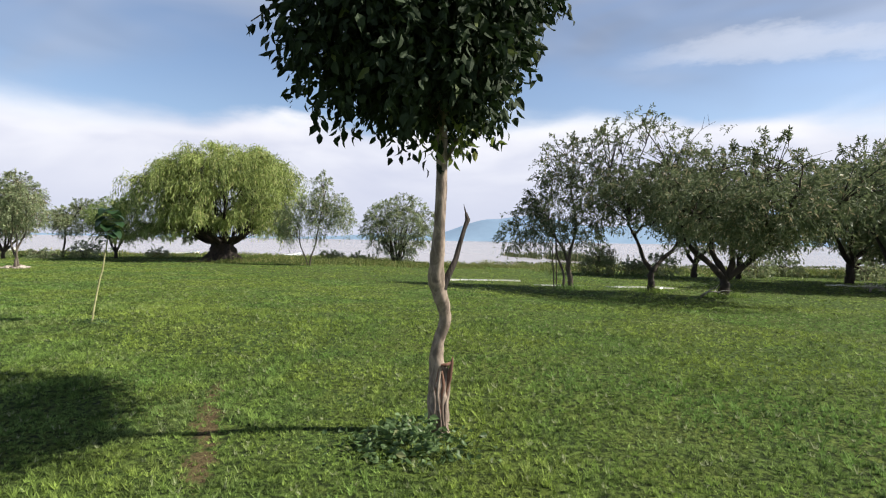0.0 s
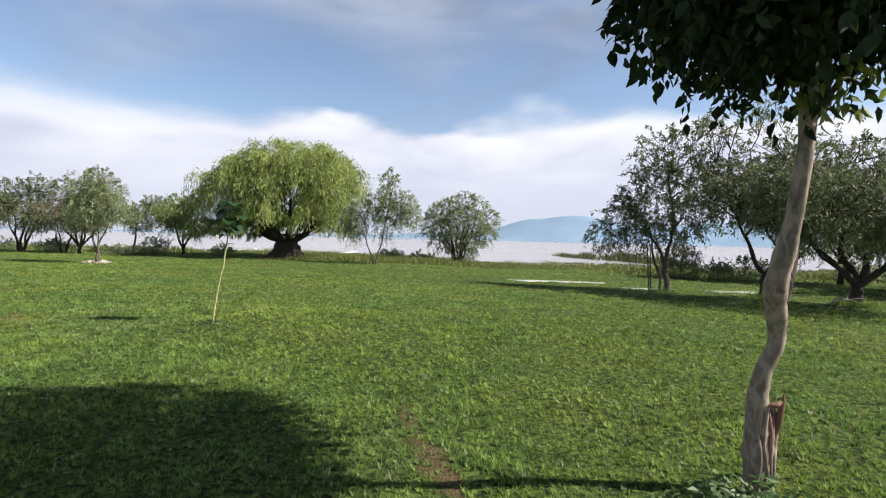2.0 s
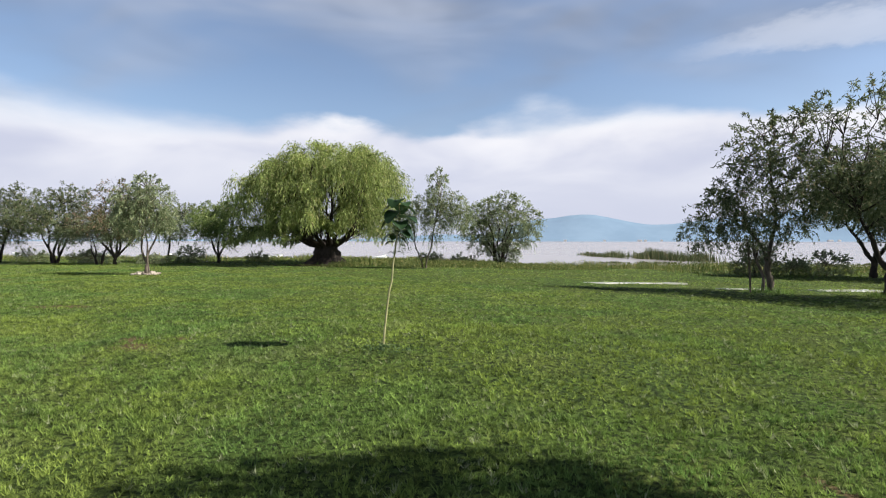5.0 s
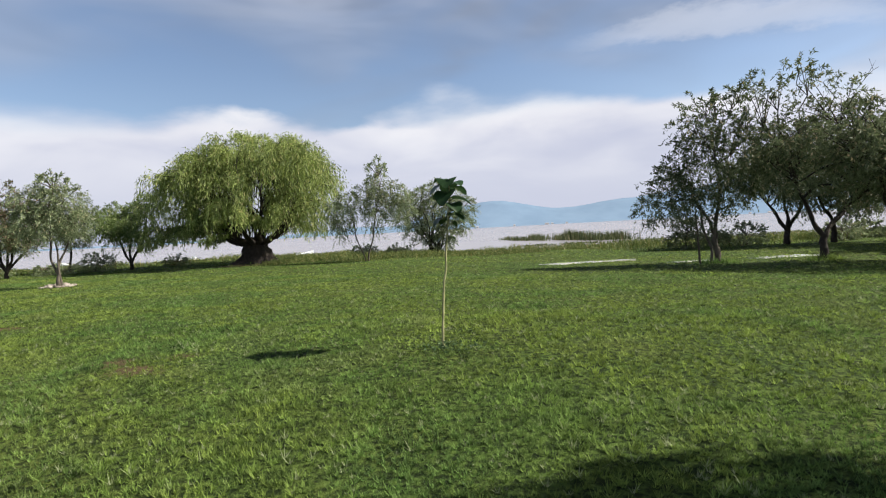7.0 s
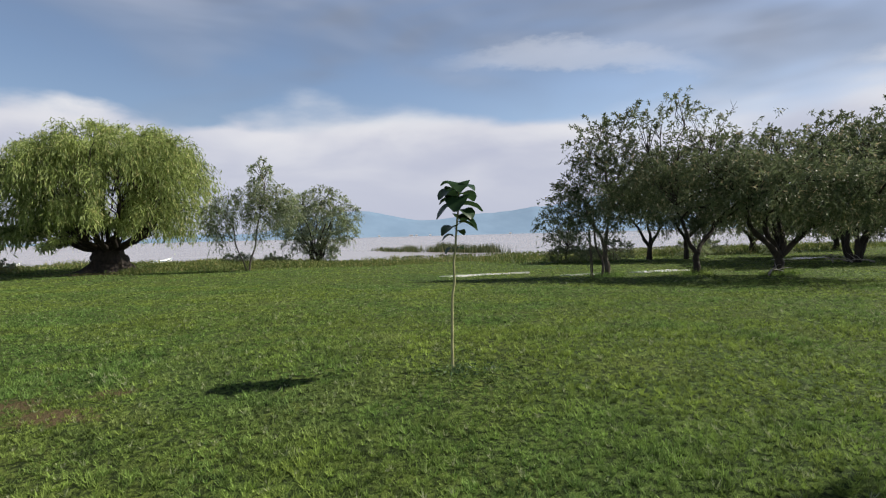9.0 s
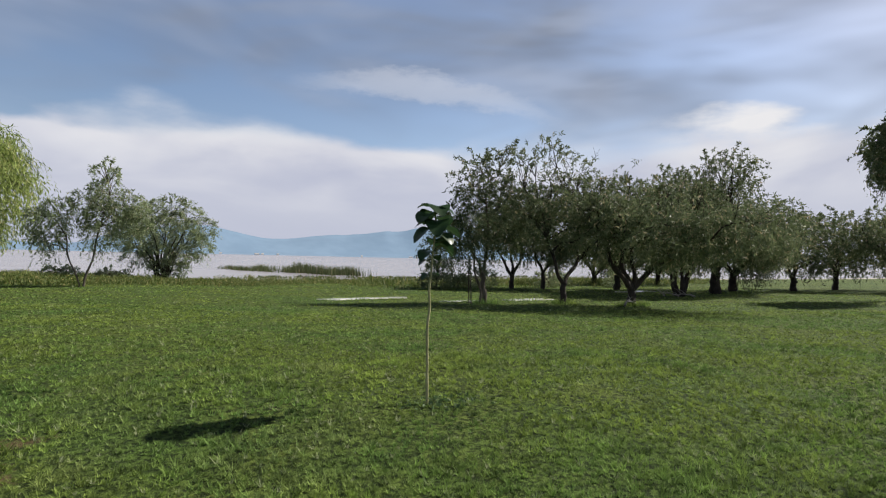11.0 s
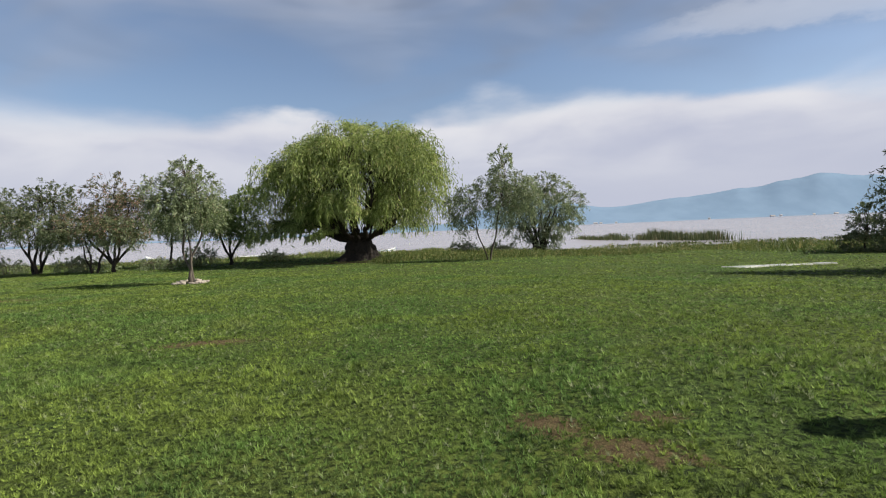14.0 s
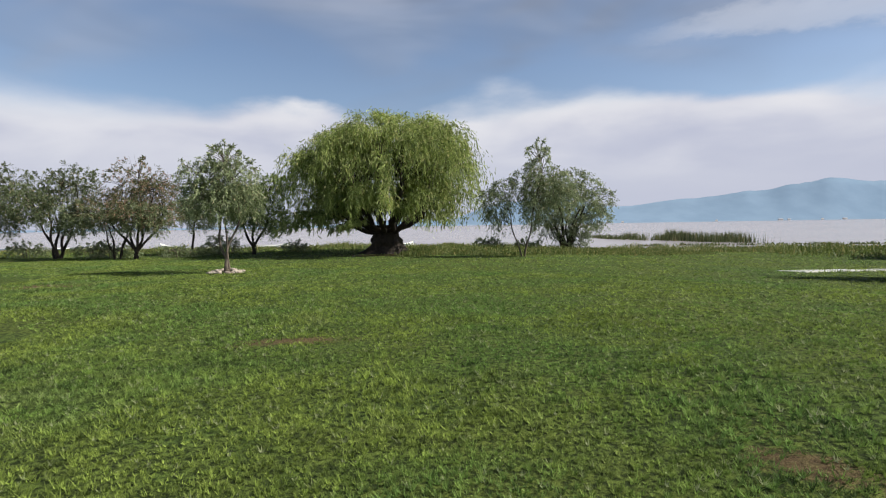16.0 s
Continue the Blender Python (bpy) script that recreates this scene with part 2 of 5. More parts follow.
LAWN = lawn_material()
LAKE = water_material("lake_water", (0.30, 0.28, 0.29), 0.7, 0.10, 0.22)
# near-white base paints the bright shine into the puddle surface
PUDDLE = water_material("puddle_painted_shine", (0.66, 0.65, 0.62), 3.0, 0.004, 0.08)
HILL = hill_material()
GRASS = grass_material()
WEED = leaf_material("shore_weeds", (0.045, 0.080, 0.018), (0.23, 0.27, 0.075), (0.36, 0.32, 0.13), 0.12, 0.35, 0.6, 0.4)
REED = leaf_material("reeds", (0.05, 0.075, 0.03), (0.13, 0.15, 0.06), (0.22, 0.19, 0.10), 0.1, 0.3, 0.6, 0.2)
BROAD = leaf_material("clover_leaf", (0.035, 0.070, 0.024), (0.14, 0.22, 0.085), (0.2, 0.22, 0.1), 0.03, 0.3, 0.5, 3.0)
WILLOW_LEAF = leaf_material("willow_leaf", (0.070, 0.112, 0.028), (0.54, 0.63, 0.215), (0.55, 0.53, 0.24), 0.08, 0.45, 0.5, 0.6)
FRESH_CROWN = leaf_material("fresh_green_leaf", (0.070, 0.115, 0.030), (0.36, 0.46, 0.17), (0.46, 0.47, 0.24), 0.06, 0.42, 0.45, 0.7)
LAKE_LEAF = leaf_material("lakeside_leaf", (0.058, 0.086, 0.036), (0.46, 0.53, 0.30), (0.46, 0.42, 0.27), 0.06, 0.42, 0.38, 0.7)
GROVE_LEAF = leaf_material("grove_leaf", (0.032, 0.052, 0.020), (0.24, 0.285, 0.145), (0.38, 0.33, 0.20), 0.07, 0.38, 0.5, 0.7)
RUST_LEAF = leaf_material("rusty_leaf", (0.058, 0.085, 0.036), (0.275, 0.265, 0.140), (0.40, 0.255, 0.185), 0.22, 0.38, 0.55, 0.6)
DARK_LEAF = leaf_material("glossy_dark_leaf", (0.009, 0.019, 0.008), (0.032, 0.054, 0.020), (0.12, 0.15, 0.05), 0.012, 0.2, 0.78, 1.4)
FRESH_LEAF = leaf_material("fresh_leaf", (0.11, 0.16, 0.03), (0.24, 0.29, 0.07), (0.3, 0.3, 0.1), 0.05, 0.4, 0.45, 3.0)
SAP_LEAF = leaf_material("broad_sapling_leaf", (0.016, 0.042, 0.018), (0.042, 0.085, 0.034), (0.2, 0.24, 0.16), 0.1, 0.25, 0.35, 4.0)
BARK_PALE = bark_material("pale_smooth_bark", (0.085, 0.062, 0.048), (0.40, 0.32, 0.26), 17.0, 0.45, 0.008)
BARK_SCAR = bark_material("reddish_wound_wood", (0.07, 0.03, 0.022), (0.30, 0.16, 0.11), 18.0, 0.2, 0.012)
BARK_GREY = bark_material("grey_brown_bark", (0.045, 0.036, 0.028), (0.17, 0.14, 0.11), 11.0, 0.25, 0.02)
BARK_DARK = bark_material("dark_gnarled_bark", (0.010, 0.008, 0.007), (0.055, 0.040, 0.031), 5.0, 0.35, 0.08)
BARK_STEM = bark_material("green_young_stem", (0.19, 0.19, 0.085), (0.40, 0.38, 0.20), 20.0, 0.2, 0.002)
STONE = plain_material("limewashed_stone", (0.22, 0.18, 0.15), (0.55, 0.48, 0.42), 5.0, 0.85, 0.01)
BOAT_WHITE = plain_material("white_boat_paint", (0.66, 0.66, 0.66), (0.84, 0.84, 0.82), 2.0, 0.45)
BOAT_TRIM = plain_material("blue_boat_trim", (0.10, 0.16, 0.26), (0.18, 0.26, 0.38), 3.0, 0.5)
WALL_WHITE = plain_material("white_house_wall", (0.72, 0.72, 0.72), (0.84, 0.84, 0.84), 0.2, 0.8)
ROOF_PALE = plain_material("pale_roof", (0.40, 0.38, 0.37), (0.55, 0.53, 0.52), 0.2, 0.8)
DRY_WOOD = bark_material("dry_grey_wood", (0.16, 0.14, 0.12), (0.42, 0.39, 0.35), 10.0, 0.2, 0.006)
STAKE = bark_material("weathered_stake", (0.05, 0.04, 0.03), (0.16, 0.13, 0.1), 10.0, 0.15, 0.006)


# ---------------------------------------------------------------- ground shape
def ss(a, b, v):
    k = np.clip((np.asarray(v, float) - a) / (b - a), 0, 1)
    return k * k * (3 - 2 * k)


def ground_z(x, y):
    x, y = np.asarray(x, float), np.asarray(y, float)
    right = ss(-12, 4, x)
    z = -0.32 * ss(10, 25, y) * right - 0.16 * ss(18, 42, y) * (1 - right)
    z = z - 0.18 * ss(30, 48, y) * right
    z = z + 0.135 * np.exp(-(((x + 5.6) / 3.6) ** 2 + ((y - 9.4) / 2.3) ** 2) ** 1.3)     # low swell under the sapling
    edge = 68 - 9 * right + 1.6 * np.sin(x * 0.21) + 0.8 * np.sin(x * 0.57 + 1.0)
    z = z - 0.42 * ss(edge - 22, edge - 5, y) - 0.45 * ss(edge - 6, edge + 1.5, y) - 1.6 * ss(edge, edge + 14, y)
    z = z + 0.012 * np.sin(x * 2.1 + 1.3 * np.sin(y * 1.1)) * np.sin(y * 1.9 + 1.2 * np.sin(x * 0.8)) * ss(5, 8, y + 0.54 * x + 4)
    z = z + 0.018 * np.sin(x * 0.9 + 0.6 * y) * np.sin(y * 0.7 - 0.3 * x) * ss(6, 12, np.abs(y - 2) + 4)
    return z


WATER = -1.0


def mesh_from(name, verts, faces, mat, smooth=False):
    """One mesh from arrays: verts (n, 3), faces (m, 3 or 4)."""
    verts, faces = np.asarray(verts, np.float32), np.asarray(faces, np.int32)
    k = faces.shape[1]
    me = bpy.data.meshes.new(name)
    me.vertices.add(len(verts))
    me.vertices.foreach_set("co", verts.ravel())
    me.loops.add(faces.size)
    me.loops.foreach_set("vertex_index", faces.ravel())
    me.polygons.add(len(faces))
    me.polygons.foreach_set("loop_start", np.arange(0, faces.size, k, dtype=np.int32))
    me.polygons.foreach_set("use_smooth", np.full(len(faces), smooth))
    me.materials.append(mat)
    me.update(calc_edges=True)
    return me


def part(name, me, parent, label=""):
    ob = new(name, me)
    ob.parent = parent
    return tagged(ob, label)


def thing(name, at, label, category, group="", kind=""):
    ob = new(name)
    ob.location = at
    return tagged(ob, label, category, group, kind)


def bm_mesh(name, bm, mat, smooth=True):
    me = bpy.data.meshes.new(name)
    bm.to_mesh(me)
    bm.free()
    me.materials.append(mat)
    for p in me.polygons:
        p.use_smooth = smooth
    return me


def spread(near, far, n):
    """Even steps within near, growing ones out to far."""
    inner = np.linspace(-near, near, n)
    outer = near * (far / near) ** np.linspace(0, 1, 26)[1:]
    return np.concatenate([-outer[::-1], inner, outer])


def build_ground():
    gx = spread(60, 4700, 361) - 8
    gy = spread(52, 4700, 313) + 26
    X, Y = np.meshgrid(gx, gy)
    Z = ground_z(X, Y)
    n, m = X.shape
    i = np.arange(n * m).reshape(n, m)
    f = np.stack([i[:-1, :-1], i[:-1, 1:], i[1:, 1:], i[1:, :-1]], -1).reshape(-1, 4)
    ob = new("ground", mesh_from("ground", np.stack([X, Y, Z], -1).reshape(-1, 3), f, LAWN, True))
    tagged(ob, "mown green lawn sloping gently down to the lake", "lawn", kind="structure")


def build_lake():
    gx = spread(200, 4700, 21)
    gy = np.concatenate([np.linspace(50, 120, 15), 120 * (4700 / 120) ** np.linspace(0, 1, 24)[1:]])
    X, Y = np.meshgrid(gx, gy)
    n, m = X.shape
    i = np.arange(n * m).reshape(n, m)
    f = np.stack([i[:-1, :-1], i[:-1, 1:], i[1:, 1:], i[1:, :-1]], -1).reshape(-1, 4)
    ob = new("water", mesh_from("water", np.stack([X, Y, np.full_like(X, WATER)], -1).reshape(-1, 3), f, LAKE, True))
    tagged(ob, "wide pale lake under a bright cloudy sky", "lake", kind="structure")


def hill_height(u):
    g = lambda c, w: np.exp(-((u - c) / w) ** 2)
    return (0.031 * g(0.135, 0.09) + 0.012 * g(0.06, 0.05) + 0.006 * g(0.20, 0.05) + 0.033 * g(0.42, 0.27) + 0.050 * g(0.68, 0.16) + 0.008 * g(0.685, 0.03)
            + 0.014 * g(0.785, 0.06) + 0.008 * g(-0.10, 0.10) + 0.03 * g(1.1, 0.3) + 0.003)


def build_hills():
    far = 3900.0
    u = np.linspace(-1.6, 2.4, 360)
    rough = np.array([noise.fractal(Vector((a * 14, 0.3, 0)), 1.0, 2.0, 5) for a in u])
    h = (hill_height(u) + rough * 0.0030 * (0.3 + hill_height(u) / 0.04)) * far
    s = np.linspace(0, 1, 9)
    V = []
    for k in s:
        d = far - 420 * (1 - k)
        V.append(np.stack([u * d, np.full_like(u, d), WATER - 0.6 + (h + 1.6) * k ** 1.25], -1))
    for k in (0.35, 0.0):
        V.append(np.stack([u * (far + 300 * (1 - k)), np.full_like(u, far + 300 * (1 - k)), WATER - 2 + h * k], -1))
    V = np.stack(V)
    n, m = V.shape[:2]
    i = np.arange(n * m).reshape(n, m)
    f = np.stack([i[:-1, :-1], i[:-1, 1:], i[1:, 1:], i[1:, :-1]], -1).reshape(-1, 4)
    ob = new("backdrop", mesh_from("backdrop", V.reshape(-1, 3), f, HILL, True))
    tagged(ob, "hills across the lake with blue haze painted in and a faint glow", "hills", kind="structure")


build_ground()
build_lake()
build_hills()


# ---------------------------------------------------------------- plant building
RNG = np.random.default_rng(11)


def unit(v):
    return v / np.maximum(np.linalg.norm(v, axis=-1, keepdims=True), 1e-9)


def tube(points, radii, sides=7, rng=None, lump=0.0):
    """Verts and quads of a tapered limb through points."""
    pts, r = np.asarray(points, float), np.asarray(radii, float)
    n = len(pts)
    tan = unit(np.gradient(pts, axis=0))
    ref = np.array([0.31, 0.95, 0.05])
    a = unit(np.cross(tan, ref))
    b = np.cross(tan, a)
    ang = np.linspace(0, 2 * np.pi, sides, endpoint=False)
    ring = np.cos(ang)[None, :, None] * a[:, None] + np.sin(ang)[None, :, None] * b[:, None]
    rr = np.repeat(r[:, None], sides, 1)
    if lump and rng is not None:
        rr = rr * (1 + lump * rng.normal(size=rr.shape))
    v = (pts[:, None] + ring * rr[..., None]).reshape(-1, 3)
    i = np.arange(n * sides).reshape(n, sides)
    j = np.roll(i, -1, 1)
    f = np.stack([i[:-1], j[:-1], j[1:], i[1:]], -1).reshape(-1, 4)
    return v, f


class Soup:
    """Gathers verts and faces of many pieces into one mesh."""

    def __init__(self):
        self.v, self.f, self.n = [], [], 0

    def add(self, v, f):
        self.v.append(np.asarray(v, np.float32))
        self.f.append(np.asarray(f, np.int64) + self.n)
        self.n += len(v)

    def mesh(self, name, mat, smooth=False):
        return mesh_from(name, np.concatenate(self.v), np.concatenate(self.f), mat, smooth)


def bend(p0, p1, sag, n, rng, wob=0.0):
    """Points from p0 to p1 bowed by the vector sag, with a little wobble."""
    t = np.linspace(0, 1, n)[:, None]
    p = np.asarray(p0) * (1 - t) + np.asarray(p1) * t + np.asarray(sag) * (4 * t * (1 - t))
    if wob:
        w = rng.normal(size=(n, 3)) * wob
        w[0] = w[-1] = 0
        p = p + w
    return p


def leaf_quads(pos, axis, length, width, rng, fold=0.25):
    """A pointed leaf of two folded halves at each position, along axis."""
    n = len(pos)
    axis = unit(axis)
    side = unit(np.cross(axis, rng.normal(size=(n, 3))))
    nor = np.cross(side, axis)
    L, W = length[:, None], width[:, None]
    mid = pos + axis * L * 0.45
    v = np.stack([pos, mid + side * W * 0.5 + nor * W * fold, pos + axis * L - nor * W * fold * 0.8, mid - side * W * 0.5 + nor * W * fold], 1)
    i = np.arange(n * 4).reshape(n, 4)
    return v.reshape(-1, 3), i


def leaf_curved(pos, axis, length, width, rng):
    """A rounded leaf, folded along its midrib and curling over at the tip."""
    n = len(pos)
    axis = unit(axis)
    side = unit(np.cross(axis, rng.normal(size=(n, 3))))
    nor = np.cross(side, axis)
    L, W = length[:, None], width[:, None]
    curl = rng.uniform(0.05, 0.35, n)[:, None] * L
    m1, m2 = pos + axis * L * 0.33 + nor * W * 0.05, pos + axis * L * 0.68 - nor * curl * 0.35
    tip = pos + axis * L - nor * curl
    up = nor * W * 0.16
    v = np.stack([pos, m1, m2, tip, m1 + side * W * 0.5 + up, m1 - side * W * 0.5 + up, m2 + side * W * 0.38 + up, m2 - side * W * 0.38 + up], 1)
    q = np.array([(0, 4, 1), (0, 1, 5), (4, 6, 2), (4, 2, 1), (5, 1, 2), (5, 2, 7), (6, 3, 2), (2, 3, 7)])
    return v.reshape(-1, 3), (np.arange(n)[:, None, None] * 8 + q[None]).reshape(-1, 3)


def strands(starts, out, length, droop, per, size, rng, slim=0.22, curl=0.25, leaf=leaf_quads):
    """Leaves set along twigs that leave starts along out and hang by droop."""
    n = len(starts)
    s = np.linspace(0.12, 1, per)[None, :, None]
    out = unit(out)
    L = length[:, None, None]
    g = np.array([0, 0, -1.0])
    p = starts[:, None] + out[:, None] * L * s * (1 - 0.45 * droop * s) + g * L * droop * (s ** 1.6)
    p = p + rng.normal(size=p.shape) * 0.035 * L
    tan = unit(np.gradient(p, axis=1) if per > 1 else np.repeat(out[:, None], per, 1))
    ax = unit(tan + rng.normal(size=p.shape) * (0.55 + curl) + g * 0.35 * droop)
    k = n * per
    ln = size * rng.uniform(0.6, 1.35, k)
    return leaf(p.reshape(k, 3), ax.reshape(k, 3), ln, ln * slim * rng.uniform(0.7, 1.3, k), rng)


def in_lobes(lobes, n, rng, shell=0.55):
    """Random places, mostly near the skin, in ellipsoid lobes (cx, cy, cz, rx, ry, rz)."""
    lob = np.asarray(lobes, float)
    vol = np.cbrt(np.prod(lob[:, 3:], axis=1)) ** 2
    pick = rng.choice(len(lob), n, p=vol / vol.sum())
    d = unit(rng.normal(size=(n, 3)))
    r = rng.uniform(0, 1, n) ** (1 / 3) * (1 - shell) + shell * rng.uniform(0.72, 1.08, n)
    c, rad = lob[pick, :3], lob[pick, 3:]
    return c + d * rad * r[:, None], d, pick


def tree(name, at, stems, lobes, leaf, bark, label, group="", twigs=900, per=12, length=0.55, droop=0.5, size=0.09,
         slim=0.24, seed=1, fine=40, limb_r=0.045, shell=0.55, category="tree", bare=0, thin=0.7, plumes=40, plume=0.55, fall=0.35):
    """A tree: stems (list of (points, radii)) and a crown filling lobes, both local to the foot at `at`."""
    rng = np.random.default_rng(seed)
    twigs, size, slim = int(twigs * 1.25), size * 1.38, slim * 1.35
    z0 = float(ground_z(at[0], at[1]))
    root = thing(name, (at[0], at[1], z0), label, category, group)
    wood = Soup()
    nodes = []
    for pts, rad in stems:
        pts = np.asarray(pts, float)
        t = np.linspace(0, 1, len(pts))
        tt = np.linspace(0, 1, 4 * len(pts))
        fine_pts = np.stack([np.interp(tt, t, pts[:, k]) for k in range(3)], -1)
        fine_pts[1:-1] = (fine_pts[:-2] + 2 * fine_pts[1:-1] + fine_pts[2:]) / 4
        fr = np.interp(tt, t, rad)
        sway = np.linalg.norm(pts[-1] - pts[0]) * 0.028 * np.sin(np.pi * np.minimum(tt * 3, 1) / 2)
        fine_pts[:, 0] += sway * np.sin(tt * 8 + rng.uniform(0, 6))
        fine_pts[:, 1] += sway * np.sin(tt * 7 + rng.uniform(0, 6))
        fr = fr * (1 + 0.10 * np.sin(tt * 21 + rng.uniform(0, 6)))
        wood.add(*tube(fine_pts, fr, 9, rng, 0.05))
        nodes += [(fine_pts[k], fr[k]) for k in range(len(tt) // 2, len(tt))]
    node_p = np.array([q for q, r in nodes])
    node_r = np.array([r for q, r in nodes])
    lob = np.asarray(lobes, float)
    centres = []
    for c in lob:
        d = np.linalg.norm(node_p - (c[:3] - [0, 0, c[5] * 0.7]), axis=1)
        k = int(np.argmin(d))
        p1 = c[:3] + rng.normal(size=3) * 0.15 * c[3:]
        pts = bend(node_p[k], p1, (p1 - node_p[k]) * [0.1, 0.1, 0] + [0, 0, 0.06 * d[k]], 8, rng, 0.03 * d[k])
        r0 = min(node_r[k] * 0.8, limb_r * 1.6)
        wood.add(*tube(pts, np.linspace(r0, r0 * 0.35, 8), 6))
        centres.append((pts, r0))
    p, d, pick = in_lobes(lobes, fine, rng, 0.8)
    for q, l in zip(p, pick):
        pts, r0 = centres[l]
        s = pts[rng.integers(3, 8)]
        w = bend(s, q, [0, 0, 0.08 * np.linalg.norm(q - s)], 6, rng, 0.02)
        wood.add(*tube(w, np.linspace(r0 * 0.32, 0.006, 6), 4))
    for _ in range(bare):
        pts, r0 = centres[rng.integers(len(centres))]
        q = pts[-1] + np.array([rng.normal() * 0.6, rng.normal() * 0.6, lob[:, 5].max() * rng.uniform(1.0, 1.5)])
        w = bend(pts[-2], q, rng.normal(size=3) * 0.12, 7, rng, 0.05)
        wood.add(*tube(w, np.linspace(r0 * 0.35, 0.006, 7), 4))
        for k in (3, 4, 5):
            e = w[k] + rng.normal(size=3) * 0.35 + [0, 0, 0.25]
            wood.add(*tube(bend(w[k], e, [0, 0, 0], 3, rng), (0.009, 0.007, 0.004), 3))
    # long leafy shoots that break the outline
    crown = Soup()
    p, d, pick = in_lobes(lobes, plumes * 3, rng, 0.5)
    lift = (p[:, 2] - p[:, 2].min()) / np.ptp(p[:, 2])
    best = np.argsort(-(lift + rng.uniform(0, 0.55, len(p))))[:plumes]
    for q, way, l, up in zip(p[best], d[best], pick[best], lift[best]):
        way = way * [0.75, 0.75, 0.3] + [0, 0, 0.25 + 0.75 * up] + rng.normal(size=3) * 0.28
        way /= np.linalg.norm(way)
        ln = plume * rng.uniform(0.55, 1.35)
        u = np.linspace(0, 1, 8)[:, None]
        w = q + way * ln * u + np.array([0, 0, -fall * ln]) * u ** 2.2 + rng.normal(size=(8, 3)) * 0.015 * u
        pts, r0 = centres[l]
        wood.add(*tube(bend(pts[-3], q, (0, 0, 0.05), 5, rng), np.linspace(0.016, 0.010, 5), 4))
        wood.add(*tube(w, np.linspace(0.010, 0.003, 8), 4))
        m = int(15 * ln / 0.9) + 4
        at_u = np.sort(rng.uniform(0.08, 1.0, m))
        pos = np.stack([np.interp(at_u, u[:, 0], w[:, k]) for k in range(3)], -1)
        pos = np.repeat(pos, 2, 0)
        size_p = size * rng.uniform(0.7, 1.35, 2 * m)
        crown.add(*leaf_quads(pos, way * 0.7 + rng.normal(size=pos.shape) * 0.75 + [0, 0, -0.25], size_p, size_p * slim * 1.15, rng))
    part("trunk", wood.mesh("trunk", bark, True), root)
    start, d, _ = in_lobes(lobes, twigs, rng, shell)
    rise = (start[:, 2] - start[:, 2].min()) / np.ptp(start[:, 2])
    keep = rng.uniform(0, 1, twigs) > thin * ss(0.35, 0.95, rise)
    start, d = start[keep], d[keep]
    twigs = len(start)
    out = d + rng.normal(size=d.shape) * 0.45 + [0, 0, 0.15]
    ln = length * rng.uniform(0.5, 1.4, twigs)
    crown.add(*strands(start, out, ln, droop, per, size, rng, slim))
    part("crown", crown.mesh("crown", leaf), root)
    return root


def lobes_round(cx, cy, cz, rx, ry, rz, n, seed, small=0.5):
    """A loose crown of n overlapping lobes round a middle."""
    rng = np.random.default_rng(seed)
    n = int(n * 1.5)
    got = []
    for k in range(n):
        a = 2.4 * k + rng.uniform(-0.3, 0.3)
        e = -0.85 + 1.7 * ((k * 0.618 + rng.uniform(-0.1, 0.1)) % 1.0)
        q = np.sqrt(1 - e * e) * rng.uniform(0.45, 0.86)
        f = small * 0.72 * rng.uniform(0.65, 1.2)
        got.append((cx + rx * q * np.cos(a), cy + ry * q * np.sin(a), cz + rz * e * 0.74, rx * f, ry * f, rz * f * 0.9))
    return got


